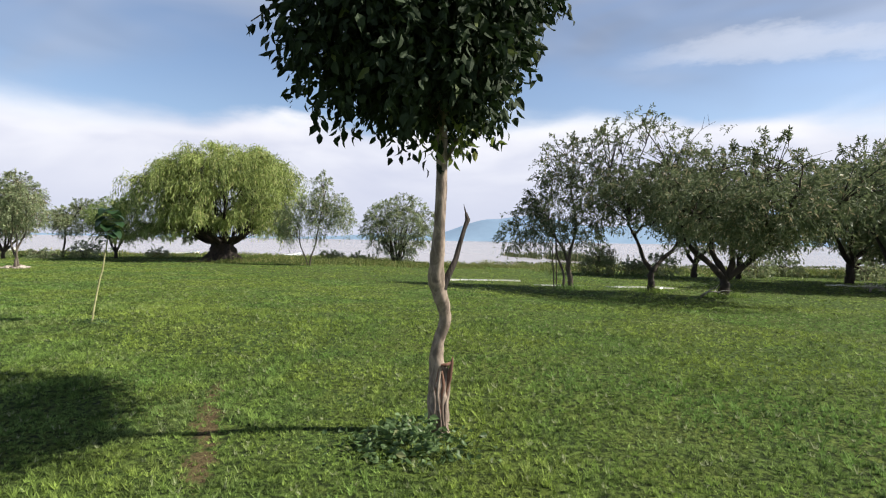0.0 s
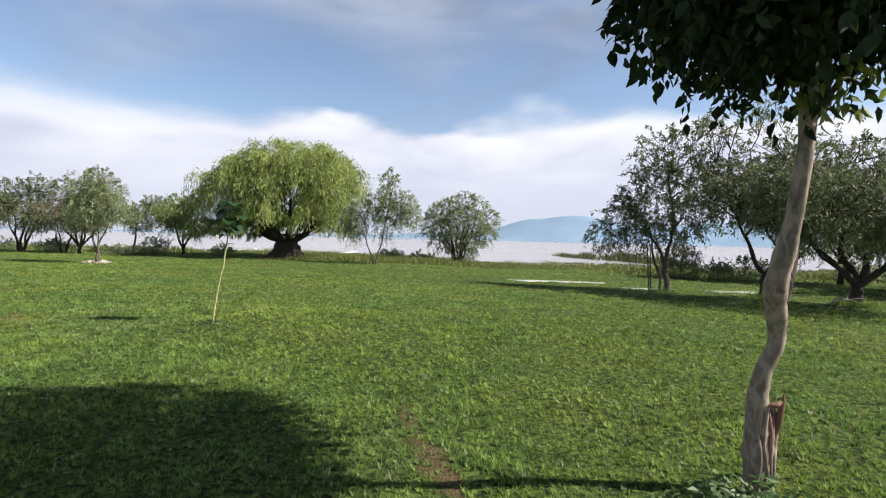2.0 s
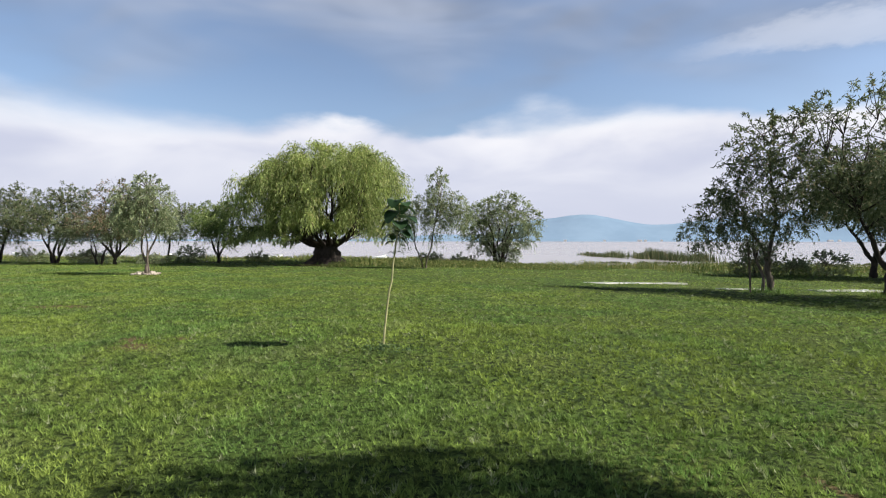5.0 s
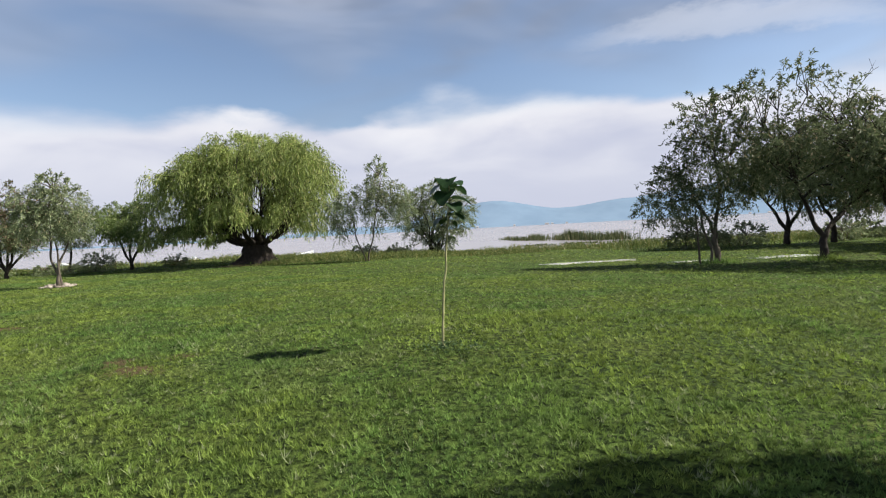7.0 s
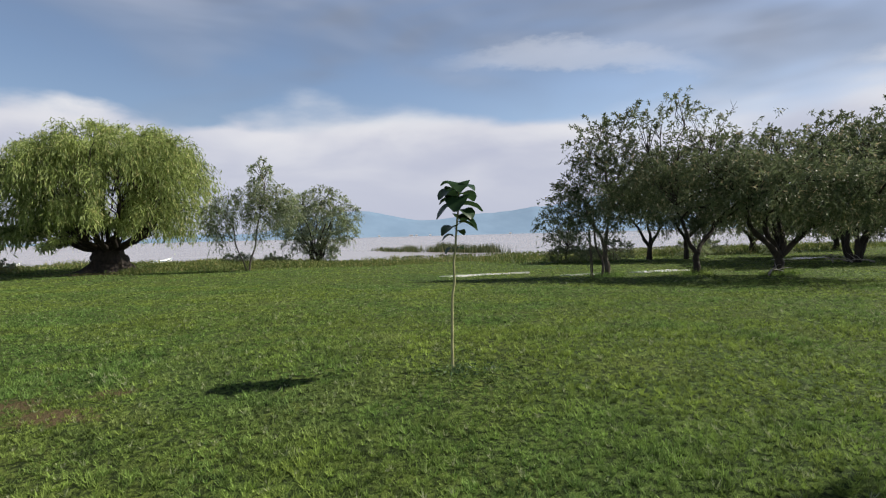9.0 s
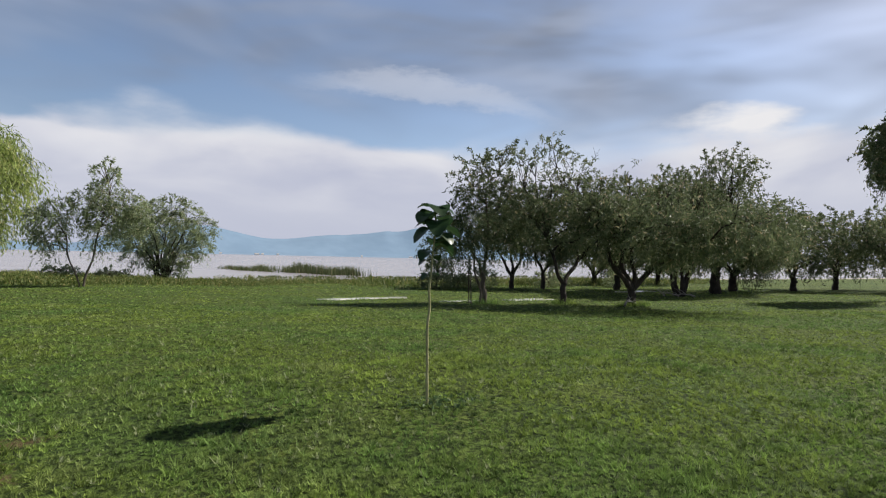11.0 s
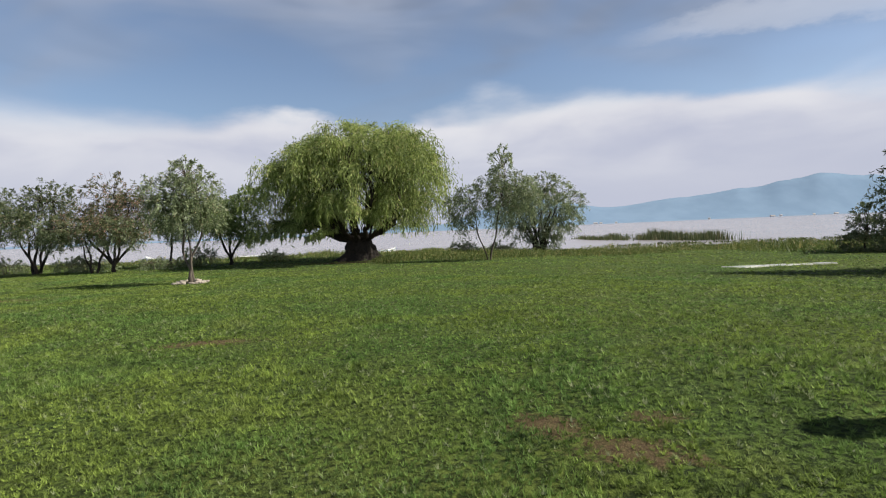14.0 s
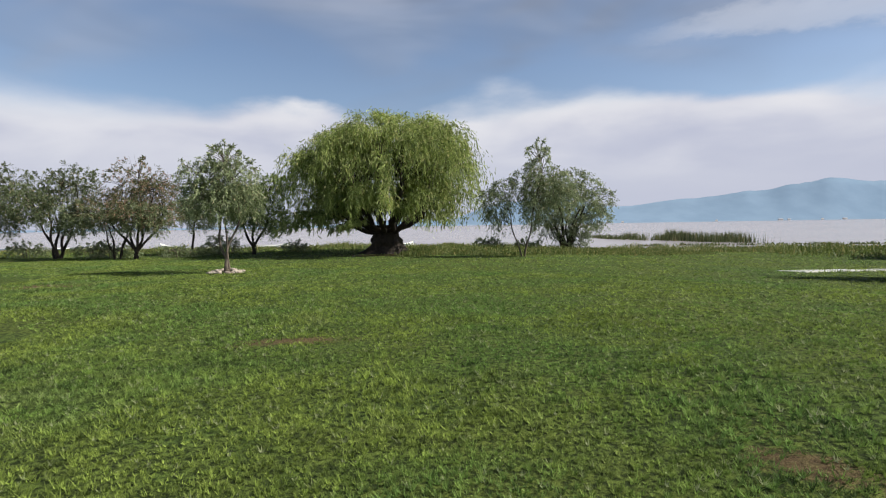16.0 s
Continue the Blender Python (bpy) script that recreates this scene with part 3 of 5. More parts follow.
# ---------------------------------------------------------------- the young tree at the start
def build_first_tree():
    at = (-0.02, 4.37)
    z0 = float(ground_z(*at))
    rng = np.random.default_rng(5)

    def lean(z):
        """How far the trunk leans out over the lawn at height z."""
        return np.interp(z, (0, 0.55, 0.98, 1.31, 1.65, 2.0, 2.6, 3.4, 6.0), (0, 0.0, -0.07, -0.20, -0.30, -0.37, -0.42, -0.42, -0.35))

    def leant(q):
        """A place in the upright crown, carried over with the leaning trunk."""
        q = np.array(q, float)
        q[..., 1] += lean(q[..., 2])
        q[..., 0] = q[..., 0] * 0.89 - 0.03
        q[..., 2] = np.where(q[..., 2] > 1.57, 1.57 + (q[..., 2] - 1.57) * 0.93, q[..., 2])
        return q

    root = thing("tree", (*at, z0), "young tree with pale scarred crooked trunk and dense dark drooping leaves", "tree")
    trunk = Soup()
    pts = np.array([(0.012, 0, -0.06), (0.01, 0, 0.02), (0.0, 0, 0.24), (-0.005, 0, 0.46), (-0.02, 0, 0.655), (0.0, 0, 0.79), (0.058, 0.0, 0.945), (0.022, 0, 1.095),
                    (-0.032, 0, 1.27), (-0.02, 0, 1.49), (-0.005, 0.0, 1.67), (0.005, 0.0, 2.19), (0.0, 0.03, 2.6), (0.02, 0.05, 3.4), (0.0, 0.05, 4.6)])
    rad = np.array([0.10, 0.088, 0.085, 0.073, 0.054, 0.048, 0.044, 0.055, 0.064, 0.052, 0.043, 0.042, 0.038, 0.030, 0.012])
    t = pts[:, 2]
    tt = np.concatenate([np.linspace(-0.06, 1.7, 72), np.linspace(1.75, 4.6, 28)])
    P = np.stack([np.interp(tt, t, pts[:, k]) for k in range(3)], -1)
    P[:, 1] += lean(tt)
    for _ in range(3):
        P[1:-1, :2] = (P[:-2, :2] + 2 * P[1:-1, :2] + P[2:, :2]) / 4
    R = np.interp(tt, t, rad)
    v, f = tube(P, R, 18)
    # swellings and a knuckle below the fork
    for k in range(len(v)):
        q = Vector(v[k])
        v[k] += (v[k] - P[k // 18]) * (0.16 * noise.noise(q * 9.0) + 0.10 * noise.noise(q * 24.0))
    trunk.add(v, f)
    part("trunk", trunk.mesh("trunk", BARK_PALE, True), root, "pale grey-tan bark")
    # split wound running up the lower trunk: dark red grooves between raised pale lips
    for x0, w, top_z in ((-0.012, 0.009, 0.60), (0.030, 0.013, 0.60), (0.058, 0.007, 0.50)):
        groove = Soup()
        z = np.linspace(0.08, top_z, 16)
        px = x0 + 0.012 * np.sin(z * 15 + x0 * 60)
        y = -np.sqrt(np.maximum(np.interp(z, t, rad) ** 2 - px ** 2, 0.0008)) + 0.004
        groove.add(*tube(np.stack([px, y, z], -1), w * np.sin(np.linspace(0.3, 2.9, 16)), 7, rng, 0.12))
        part("wound", groove.mesh("wound", BARK_SCAR, True), root, "reddish split wound in the bark")
    for x0, w, top_z in ((-0.040, 0.017, 0.60), (0.010, 0.012, 0.56), (0.046, 0.014, 0.58), (0.070, 0.016, 0.55)):
        lip = Soup()
        z = np.linspace(0.03, top_z, 18)
        px = x0 + 0.014 * np.sin(z * 12 + x0 * 40)
        y = -np.sqrt(np.maximum(np.interp(z, t, rad) ** 2 - px ** 2, 0.0008)) + 0.002
        lip.add(*tube(np.stack([px, y, z], -1), w * (0.5 + 0.5 * np.sin(np.linspace(0.2, 3.0, 18))), 8, rng, 0.07))
        part("bark_lip", lip.mesh("bark_lip", BARK_PALE, True), root)
    stub = Soup()
    a = np.array([(0.06, -0.03, 0.36), (0.085, -0.04, 0.46), (0.098, -0.045, 0.55), (0.108, -0.05, 0.60), (0.112, -0.05, 0.645)])
    stub.add(*tube(a, (0.020, 0.019, 0.016, 0.012, 0.004), 8, rng, 0.1))
    c = bend((0.10, -0.055, 0.60), (0.02, -0.07, 0.585), (0, 0, -0.012), 6, rng)
    stub.add(*tube(c, (0.008, 0.013, 0.016, 0.015, 0.011, 0.005), 7, rng, 0.12))
    part("broken_stub", stub.mesh("broken_stub", BARK_SCAR, True), root, "jagged broken reddish branch stub")
    dead = Soup()
    a = np.array([(0.02, -0.16, 1.20), (0.06, -0.14, 1.29), (0.12, -0.08, 1.42), (0.155, -0.03, 1.55), (0.195, 0.02, 1.68), (0.22, 0.05, 1.75), (0.205, 0.07, 1.81)])
    dead.add(*tube(a, (0.034, 0.028, 0.022, 0.019, 0.018, 0.021, 0.009), 8, rng, 0.07))
    dead.add(*tube(bend((0.21, 0.05, 1.75), (0.185, 0.07, 1.88), (0.004, 0, 0), 4, rng), (0.010, 0.008, 0.006, 0.002), 5))
    part("dead_branch", dead.mesh("dead_branch", BARK_DARK, True), root, "bare dead side branch")
    limbs = [((0, 0.02, 2.45), (0.75, -0.2, 3.2)), ((0, 0.02, 2.55), (-0.85, 0.0, 3.2)), ((0, 0.03, 2.7), (-0.3, 1.1, 3.3)), ((0.0, 0.03, 2.8), (0.3, 0.9, 3.4)),
             ((0, 0.04, 3.0), (-0.8, -0.5, 3.9)), ((0, 0.04, 3.1), (0.7, -0.5, 4.1)), ((0.02, 0.05, 3.4), (1.2, 0.9, 4.4)), ((0.02, 0.05, 3.5), (-0.9, 0.6, 4.5)),
             ((0.0, 0.05, 3.8), (0.2, -0.6, 4.8)), ((0.0, 0.05, 4.0), (0.3, 1.0, 5.0)), ((0.02, 0, 2.15), (0.36, 0.05, 2.42))]

    def branch(points, radii, sides=6):
        s = Soup()
        s.add(*tube(points, radii, sides))
        part("branch", s.mesh("branch", BARK_GREY, True), root)

    for p0, p1 in limbs:
        branch(leant(bend(p0, p1, (0, 0, 0.12), 9, rng, 0.02)), np.linspace(0.026, 0.008, 9))
    crown = Soup()
    lob = [(-0.60, -0.25, 3.08, 0.52, 0.5, 0.46), (0.20, -0.05, 3.1, 0.40, 0.5, 0.42), (-0.1, -0.4, 3.15, 0.75, 0.5, 0.6), (0.0, 0.5, 3.1, 0.5, 0.6, 0.45),
           (0.1, 0.75, 3.5, 0.6, 0.7, 0.5), (-0.45, 0.40, 3.35, 0.45, 0.5, 0.4), (0.0, -0.1, 3.7, 0.8, 0.8, 0.8), (-0.3, -0.2, 4.3, 0.7, 0.7, 0.8), (0.5, 0.7, 4.5, 0.8, 0.9, 0.8),
           (0.1, 0.3, 5.0, 1.0, 1.0, 0.7), (-0.12, 0.0, 2.78, 0.42, 0.35, 0.24), (-0.5, -0.35, 3.5, 0.65, 0.55, 0.6), (0.45, -0.1, 3.6, 0.36, 0.5, 0.42)]
    st, d, _ = in_lobes(lob, 4600, rng, 0.25)
    st = leant(st)
    out = d * [1, 1, 0.5] + rng.normal(size=d.shape) * 0.4
    crown.add(*strands(st, out, 0.24 * rng.uniform(0.5, 1.4, len(st)), 0.75, 7, 0.080, rng, 0.48, 0.1, leaf_curved))
    # sprigs that hang out past the outline
    tips = np.array([(-1.40, -0.35, 3.12), (-1.22, -0.3, 2.92), (-0.85, -0.25, 2.80), (-0.74, -0.1, 2.60), (0.5, 0, 2.62), (0.42, -0.1, 2.48), (0.95, -0.1, 3.4), (0.72, 0, 3.1), (0.52, 0.1, 2.75),
                     (-0.35, 0.0, 2.56), (0.3, 0.1, 2.50), (-0.55, -0.1, 2.66), (-0.62, 0.55, 2.75), (-1.0, -0.4, 3.6)])
    for q in tips:
        root_p = q * [0.45, 0.5, 1] + [0, 0, 0.35]
        w = leant(bend(root_p, q, (0, 0, 0.1), 9, rng, 0.015))
        branch(w, np.linspace(0.012, 0.004, 9), 5)
        pp = np.repeat(w[3:], 5, 0) + rng.normal(size=(30, 3)) * 0.02
        crown.add(*leaf_curved(pp, np.array([0, 0, -1.0]) + rng.normal(size=(30, 3)) * 0.4 + unit(q - root_p) * 0.4, rng.uniform(0.07, 0.11, 30), rng.uniform(0.035, 0.05, 30), rng))
    part("crown", crown.mesh("crown", DARK_LEAF), root, "dense dark glossy drooping leaves")
    fresh = Soup()
    c = leant(np.array([0.12, -0.02, 2.38]) + rng.normal(size=(70, 3)) * [0.11, 0.08, 0.11])
    fresh.add(*leaf_curved(c, np.array([0, 0, -1.0]) + rng.normal(size=(70, 3)) * 0.5, rng.uniform(0.07, 0.12, 70), rng.uniform(0.03, 0.045, 70), rng))
    tagged(part("fresh_foliage", fresh.mesh("fresh_foliage", FRESH_LEAF), root, "bright yellow-green new shoots"), kind="stuff")
    return root


# ---------------------------------------------------------------- the thin sapling
def broad_leaf(soup, foot, way, down, length, width, rng):
    """A heart-shaped leaf with a folded midrib and a drooping tip."""
    way = np.asarray(way, float) / np.linalg.norm(way)
    side = np.cross(way, [0, 0, 1.0])
    side /= np.linalg.norm(side)
    up = np.cross(side, way)
    us = np.linspace(0, 1, 8)
    half = width * 0.5 * np.array([0.50, 0.94, 1.06, 1.06, 1.02, 0.92, 0.70, 0.22])
    v = []
    for u, h in zip(us, half):
        mid = np.asarray(foot) + way * length * u + np.array([0, 0, -1.0]) * down * length * u * u
        for s in (-1, -0.5, 0, 0.5, 1):
            back = -0.12 * length * abs(s) * (1 - u) ** 3
            v.append(mid + side * h * s + up * (0.28 * h * abs(s)) + way * back + rng.normal(size=3) * 0.002)
    i = np.arange(40).reshape(8, 5)
    f = np.stack([i[:-1, :-1], i[:-1, 1:], i[1:, 1:], i[1:, :-1]], -1).reshape(-1, 4)
    soup.add(np.array(v), f)


def build_sapling():
    at = (-5.76, 8.86)
    z0 = float(ground_z(*at))
    rng = np.random.default_rng(8)
    root = thing("sapling", (*at, z0), "thin young sapling, bare green stem, large leaves on top", "sapling")
    stem = Soup()
    pts = np.array([(0, 0, -0.03), (0.01, 0.03, 0.2), (0.03, 0.07, 0.45), (0.055, 0.12, 0.72), (0.09, 0.135, 0.86), (0.095, 0.165, 1.05), (0.125, 0.175, 1.25), (0.145, 0.185, 1.45), (0.18, 0.19, 1.68), (0.17, 0.20, 1.82)])
    t, tt = np.linspace(0, 1, 10), np.linspace(0, 1, 44)
    P = np.stack([np.interp(tt, t, pts[:, k]) for k in range(3)], -1)
    P[1:-1] = (P[:-2] + 2 * P[1:-1] + P[2:]) / 4
    stem.add(*tube(P, np.linspace(0.0155, 0.008, 44) * (1 + 0.05 * np.sin(np.arange(44) * 1.7)), 10))
    part("stem", stem.mesh("stem", BARK_STEM, True), root)
    spots = [(1.18, 190, 0.08), (1.20, 10, 0.07), (1.30, 175, 0.12), (1.33, 30, 0.10), (1.38, 120, 0.12), (1.41, 200, 0.17), (1.45, 330, 0.19), (1.48, 355, 0.21), (1.52, 50, 0.17), (1.55, 290, 0.19),
             (1.60, 180, 0.22), (1.63, 345, 0.24), (1.66, 150, 0.20), (1.70, 240, 0.22), (1.73, 20, 0.20), (1.76, 195, 0.23), (1.78, 90, 0.20), (1.80, 310, 0.19), (1.81, 255, 0.21), (1.81, 150, 0.17)]
    for z, a, ln in spots:
        leaf = Soup()
        k = int(np.argmin(abs(P[:, 2] - z)))
        way = np.array([math.cos(radians(a)), math.sin(radians(a)), rng.uniform(0.1, 0.5)])
        foot = P[k] + way * 0.045 + np.array([0, 0, 0.02])
        leaf.add(*tube(bend(P[k], foot, (0, 0, 0.01), 4, rng), (0.004, 0.004, 0.003, 0.003), 5))
        broad_leaf(leaf, foot, way, rng.uniform(0.45, 1.1), ln * 0.85, ln * 1.05, rng)
        part("leaf", leaf.mesh("leaf", SAP_LEAF, True), root)
    return root


# ---------------------------------------------------------------- the great willow
def build_willow(at, seed, label, name="willow_tree", r=5.5, top=8.35, leaf=None, count=5600, stump=1.0, hem=1.0, group=""):
    rng = np.random.default_rng(seed)
    z0 = float(ground_z(*at))
    root = thing(name, (*at, z0), label, "tree", group)
    wood = Soup()
    # squat burled trunk, leaning
    n, sides = 16, 28
    zz = np.linspace(-0.1, 1.75, n) * stump
    v = []
    for k, z in enumerate(zz):
        s = k / (n - 1)
        rad = (0.56 + 0.62 * (1 - s) ** 1.3 + 0.28 * (1 - s) ** 5) * stump
        c = np.array([0.12 * s + 0.15 * math.sin(3 * s), 0.0, z])
        for j in range(sides):
            a = 2 * math.pi * j / sides
            q = Vector((math.cos(a) * 2.1, math.sin(a) * 2.1, z * 1.3 + seed))
            f = 1 + 0.36 * noise.noise(q) + 0.24 * noise.noise(q * 2.7) + 0.09 * noise.noise(q * 6.0)
            v.append(c + np.array([math.cos(a) * rad * f * 1.08, math.sin(a) * rad * f * 0.8, 0.06 * noise.noise(q * 3)]))
    i = np.arange(n * sides).reshape(n, sides)
    j = np.roll(i, -1, 1)
    wood.add(np.array(v), np.stack([i[:-1], j[:-1], j[1:], i[1:]], -1).reshape(-1, 4))
    part("trunk", wood.mesh("trunk", BARK_DARK, True), root, "squat dark gnarled trunk")
    limbs = []
    for k in range(13):
        a = 2 * math.pi * (k + rng.uniform(-0.3, 0.3)) / 13
        reach = r * rng.uniform(0.42, 0.72)
        end = np.array([math.cos(a) * reach, math.sin(a) * reach, rng.uniform(0.52, 0.8) * top])
        foot = np.array([0.15 + 0.4 * stump * math.cos(a), 0.4 * stump * math.sin(a), 1.35 * stump])
        p = bend(foot, end, (math.cos(a) * 0.9, math.sin(a) * 0.9, -0.75), 12, rng, 0.07)
        limb = Soup()
        limb.add(*tube(p, np.linspace(0.17, 0.04, 12) * stump, 8, rng, 0.05))
        for m in range(4):
            q = p[rng.integers(5, 11)]
            e = q + np.array([rng.normal() * 1.1, rng.normal() * 1.1, rng.uniform(0.5, 1.6)])
            limb.add(*tube(bend(q, e, (0, 0, 0.2), 7, rng, 0.04), np.linspace(0.05, 0.012, 7), 5))
        limbs.append(limb)
    # arching boughs, each carrying a curtain of hanging strands
    crown = Soup()
    hang_from, hang_out, hang_len = [], [], []
    nb = 175
    for k in range(nb):
        a = 2.39996 * k + rng.uniform(-0.2, 0.2)
        q = math.sqrt((k + 0.5) / nb)
        reach = r * (0.20 + 0.80 * q) * (1 + 0.09 * math.sin(3 * a + seed) + 0.06 * math.sin(7 * a + 2 * seed) + rng.normal() * 0.05)
        high = top * (0.96 - 0.30 * q ** 2.6 + 0.05 * math.sin(5 * a + 3 * q + seed) + 0.045 * rng.normal()) * (1 + 0.07 * math.cos(a) * q)
        if k % 5 in (1, 3):
            high *= rng.uniform(0.40, 0.78)
            reach *= 1.06
        way = np.array([math.cos(a), math.sin(a), 0.0])
        u = np.linspace(0, 1, 11)[:, None]
        foot = way * reach * 0.30 + np.array([0.1, 0, max(high - 2.4, 1.6 * stump)])
        crest = way * reach * 0.72 + np.array([0, 0, high + 0.25])
        tip = way * reach + np.array([0, 0, high - 0.55])
        p = foot * (1 - u) ** 2 + 2 * crest * u * (1 - u) + tip * u ** 2 + rng.normal(size=(11, 3)) * 0.05
        limbs[int((a % 6.2832) / 6.2832 * 13) % 13].add(*tube(p, np.linspace(0.035, 0.007, 11) * stump, 4))
        m = count // nb
        v = rng.uniform(0.22, 1.0, m) ** 0.8
        pos = np.stack([np.interp(v, u[:, 0], p[:, i]) for i in range(3)], -1) + rng.normal(size=(m, 3)) * [0.16, 0.16, 0.05]
        low = (1.05 + 0.7 * rng.uniform(0, 1, m) ** 2 + 0.25 * math.sin(a * 9) + 1.9 * (1 - np.minimum(np.hypot(pos[:, 0], pos[:, 1]) / r, 1)) ** 1.2
               + 0.75 * math.exp(-(((a % 6.2832) - 4.75) / 0.5) ** 2)) * hem
        hang_from.append(pos)
        hang_out.append(way * 0.5 + np.array([0, 0, 0.45]) + rng.normal(size=(m, 3)) * 0.22)
        hang_len.append(np.minimum(rng.uniform(0.7, 2.5, m) * (0.75 + 0.5 * rng.uniform() + 0.55 * q ** 3), np.maximum(pos[:, 2] - low, 0.3)))
    for limb in limbs:
        part("limb", limb.mesh("limb", BARK_DARK, True), root)
    crown.add(*strands(np.concatenate(hang_from), np.concatenate(hang_out), np.concatenate(hang_len), 0.97, 16, 0.27, rng, 0.19, -0.30))
    # loose tufts of wisps that stand up from the dome and arch over
    for k in range(62):
        aw, q = rng.uniform(0, 2 * np.pi), math.sqrt(rng.uniform(0, 0.75))
        c = np.array([math.cos(aw) * r * q, math.sin(aw) * r * q, top * (0.93 - 0.27 * q ** 2.4) * (1 + 0.07 * math.cos(aw) * q)])
        w = rng.integers(4, 9)
        sw = c + rng.normal(size=(w, 3)) * [0.22, 0.22, 0.12]
        ow = np.array([math.cos(aw) * 0.45, math.sin(aw) * 0.45, 1.1]) + rng.normal(size=(w, 3)) * 0.3
        crown.add(*strands(sw, ow, rng.uniform(0.9, 2.3, w), 0.58, 13, 0.21, rng, 0.19, -0.1))
    part("crown", crown.mesh("crown", leaf or WILLOW_LEAF), root)
    return root


def forked(h, spread_x, lean=0.0, r=0.1, fork=0.5, n=2, seed=0):
    """Stems of a tree that forks low: trunk, then n limbs."""
    rng = np.random.default_rng(seed)
    f = np.array([lean * 0.4, 0, h * fork])
    got = [([(0, 0, -0.1), (lean * 0.15, 0, h * fork * 0.5), tuple(f)], (r * 1.25, r, r * 0.9))]
    for k in range(n):
        s = (k / max(n - 1, 1) - 0.5) * 2
        e = f + np.array([s * spread_x + lean, rng.normal() * 0.35, h * (1 - fork)])
        m = (f + e) / 2 + np.array([s * spread_x * 0.12, rng.normal() * 0.08, -0.05])
        got.append(([tuple(f - [0, 0, 0.06]), tuple(m), tuple(e)], (r * 0.72, r * 0.55, r * 0.3)))
    return got


def bushy(n, h, spread_r, r=0.05, seed=0):
    """Stems fanning from one foot."""
    rng = np.random.default_rng(seed)
    got = []
    for k in range(n):
        a = 2 * np.pi * k / n + rng.uniform(-0.3, 0.3)
        s = spread_r * rng.uniform(0.3, 1)
        e = np.array([np.cos(a) * s, np.sin(a) * s, h * rng.uniform(0.75, 1)])
        b = np.array([np.cos(a) * 0.15, np.sin(a) * 0.15, -0.05])
        got.append(([tuple(b), tuple(b * 0.5 + e * 0.42 + [0, 0, 0.1]), tuple(e)], (r, r * 0.8, r * 0.4)))
    return got


build_first_tree()
build_sapling()
build_willow((-16.3, 39.5), 3, "great weeping willow with a squat gnarled trunk and yellow-green strands")

# slim leaning pair of stems with airy foliage
tree("slender_tree", (-8.4, 33.9), [([(0.05, 0, -0.1), (0.22, 0, 0.9), (0.35, 0, 1.8), (0.75, 0, 2.8), (0.9, 0, 3.8)], (0.055, 0.045, 0.04, 0.035, 0.02)),
                                   ([(-0.08, 0, -0.1), (-0.25, 0, 0.8), (-0.62, 0, 1.6), (-0.75, 0, 2.3), (-1.0, 0, 3.0)], (0.042, 0.036, 0.032, 0.028, 0.02))],
     [(0.75, 0, 5.0, 0.5, 0.5, 0.7), (0.95, 0, 4.3, 0.75, 0.7, 0.7), (0.2, 0.1, 3.9, 0.7, 0.7, 0.6), (0.9, 0.2, 3.3, 0.9, 0.8, 0.7), (-0.9, 0, 3.4, 0.6, 0.6, 0.65), (-1.25, 0.1, 2.6, 0.55, 0.6, 0.7),
      (0.55, 0, 2.5, 0.6, 0.6, 0.5), (1.75, 0.1, 3.7, 0.7, 0.7, 0.7), (2.1, 0.2, 3.0, 0.6, 0.6, 0.6), (-1.7, 0, 3.0, 0.4, 0.4, 0.5), (-1.45, 0, 1.9, 0.35, 0.35, 0.4)],
     LAKE_LEAF, BARK_GREY, "slender lakeside tree with two thin leaning stems", twigs=1000, per=11, length=0.6, droop=0.7, size=0.11, slim=0.2, seed=21, shell=0.4)
tree("bushy_tree", (-3.9, 45.5), bushy(15, 3.4, 2.2, 0.075, 4),
     [(-1.7, 0, 3.9, 0.9, 0.9, 0.9), (-0.7, 0.1, 4.5, 0.9, 0.9, 0.8), (0.5, 0, 4.9, 0.9, 0.9, 0.85), (1.6, 0.1, 4.5, 0.9, 0.8, 0.8), (2.4, 0, 3.6, 0.8, 0.8, 0.8), (-2.2, 0, 2.9, 0.7, 0.8, 0.7), (-1.2, -0.4, 2.7, 0.9, 0.9, 0.8),
      (0.0, -0.5, 3.4, 1.0, 0.9, 0.9), (1.3, -0.4, 3.1, 1.0, 0.9, 0.9), (2.3, 0, 2.4, 0.7, 0.7, 0.6), (-0.3, -0.5, 1.9, 0.8, 0.8, 0.6), (1.0, -0.4, 1.7, 0.8, 0.8, 0.6), (0.4, 0, 0.8, 1.0, 0.8, 0.5), (-1.6, 0.3, 1.7, 0.6, 0.6, 0.6)],
     LAKE_LEAF, BARK_DARK, "bushy many-stemmed willow shrub on the shore", twigs=1500, per=12, length=0.65, droop=0.35, size=0.13, slim=0.22, seed=22, shell=0.5, thin=0.4)
tree("vase_tree", (-25.1, 41.4), forked(3.2, 1.3, 0.0, 0.12, 0.16, 3, 3),
     lobes_round(0.1, 0, 3.3, 2.5, 2.2, 1.9, 11, 9, 0.52), FRESH_CROWN, BARK_DARK, "forked lakeside tree with fresh green crown", group="trees on the lake shore",
     twigs=1250, per=12, length=0.6, droop=0.55, size=0.12, seed=23, thin=0.4)
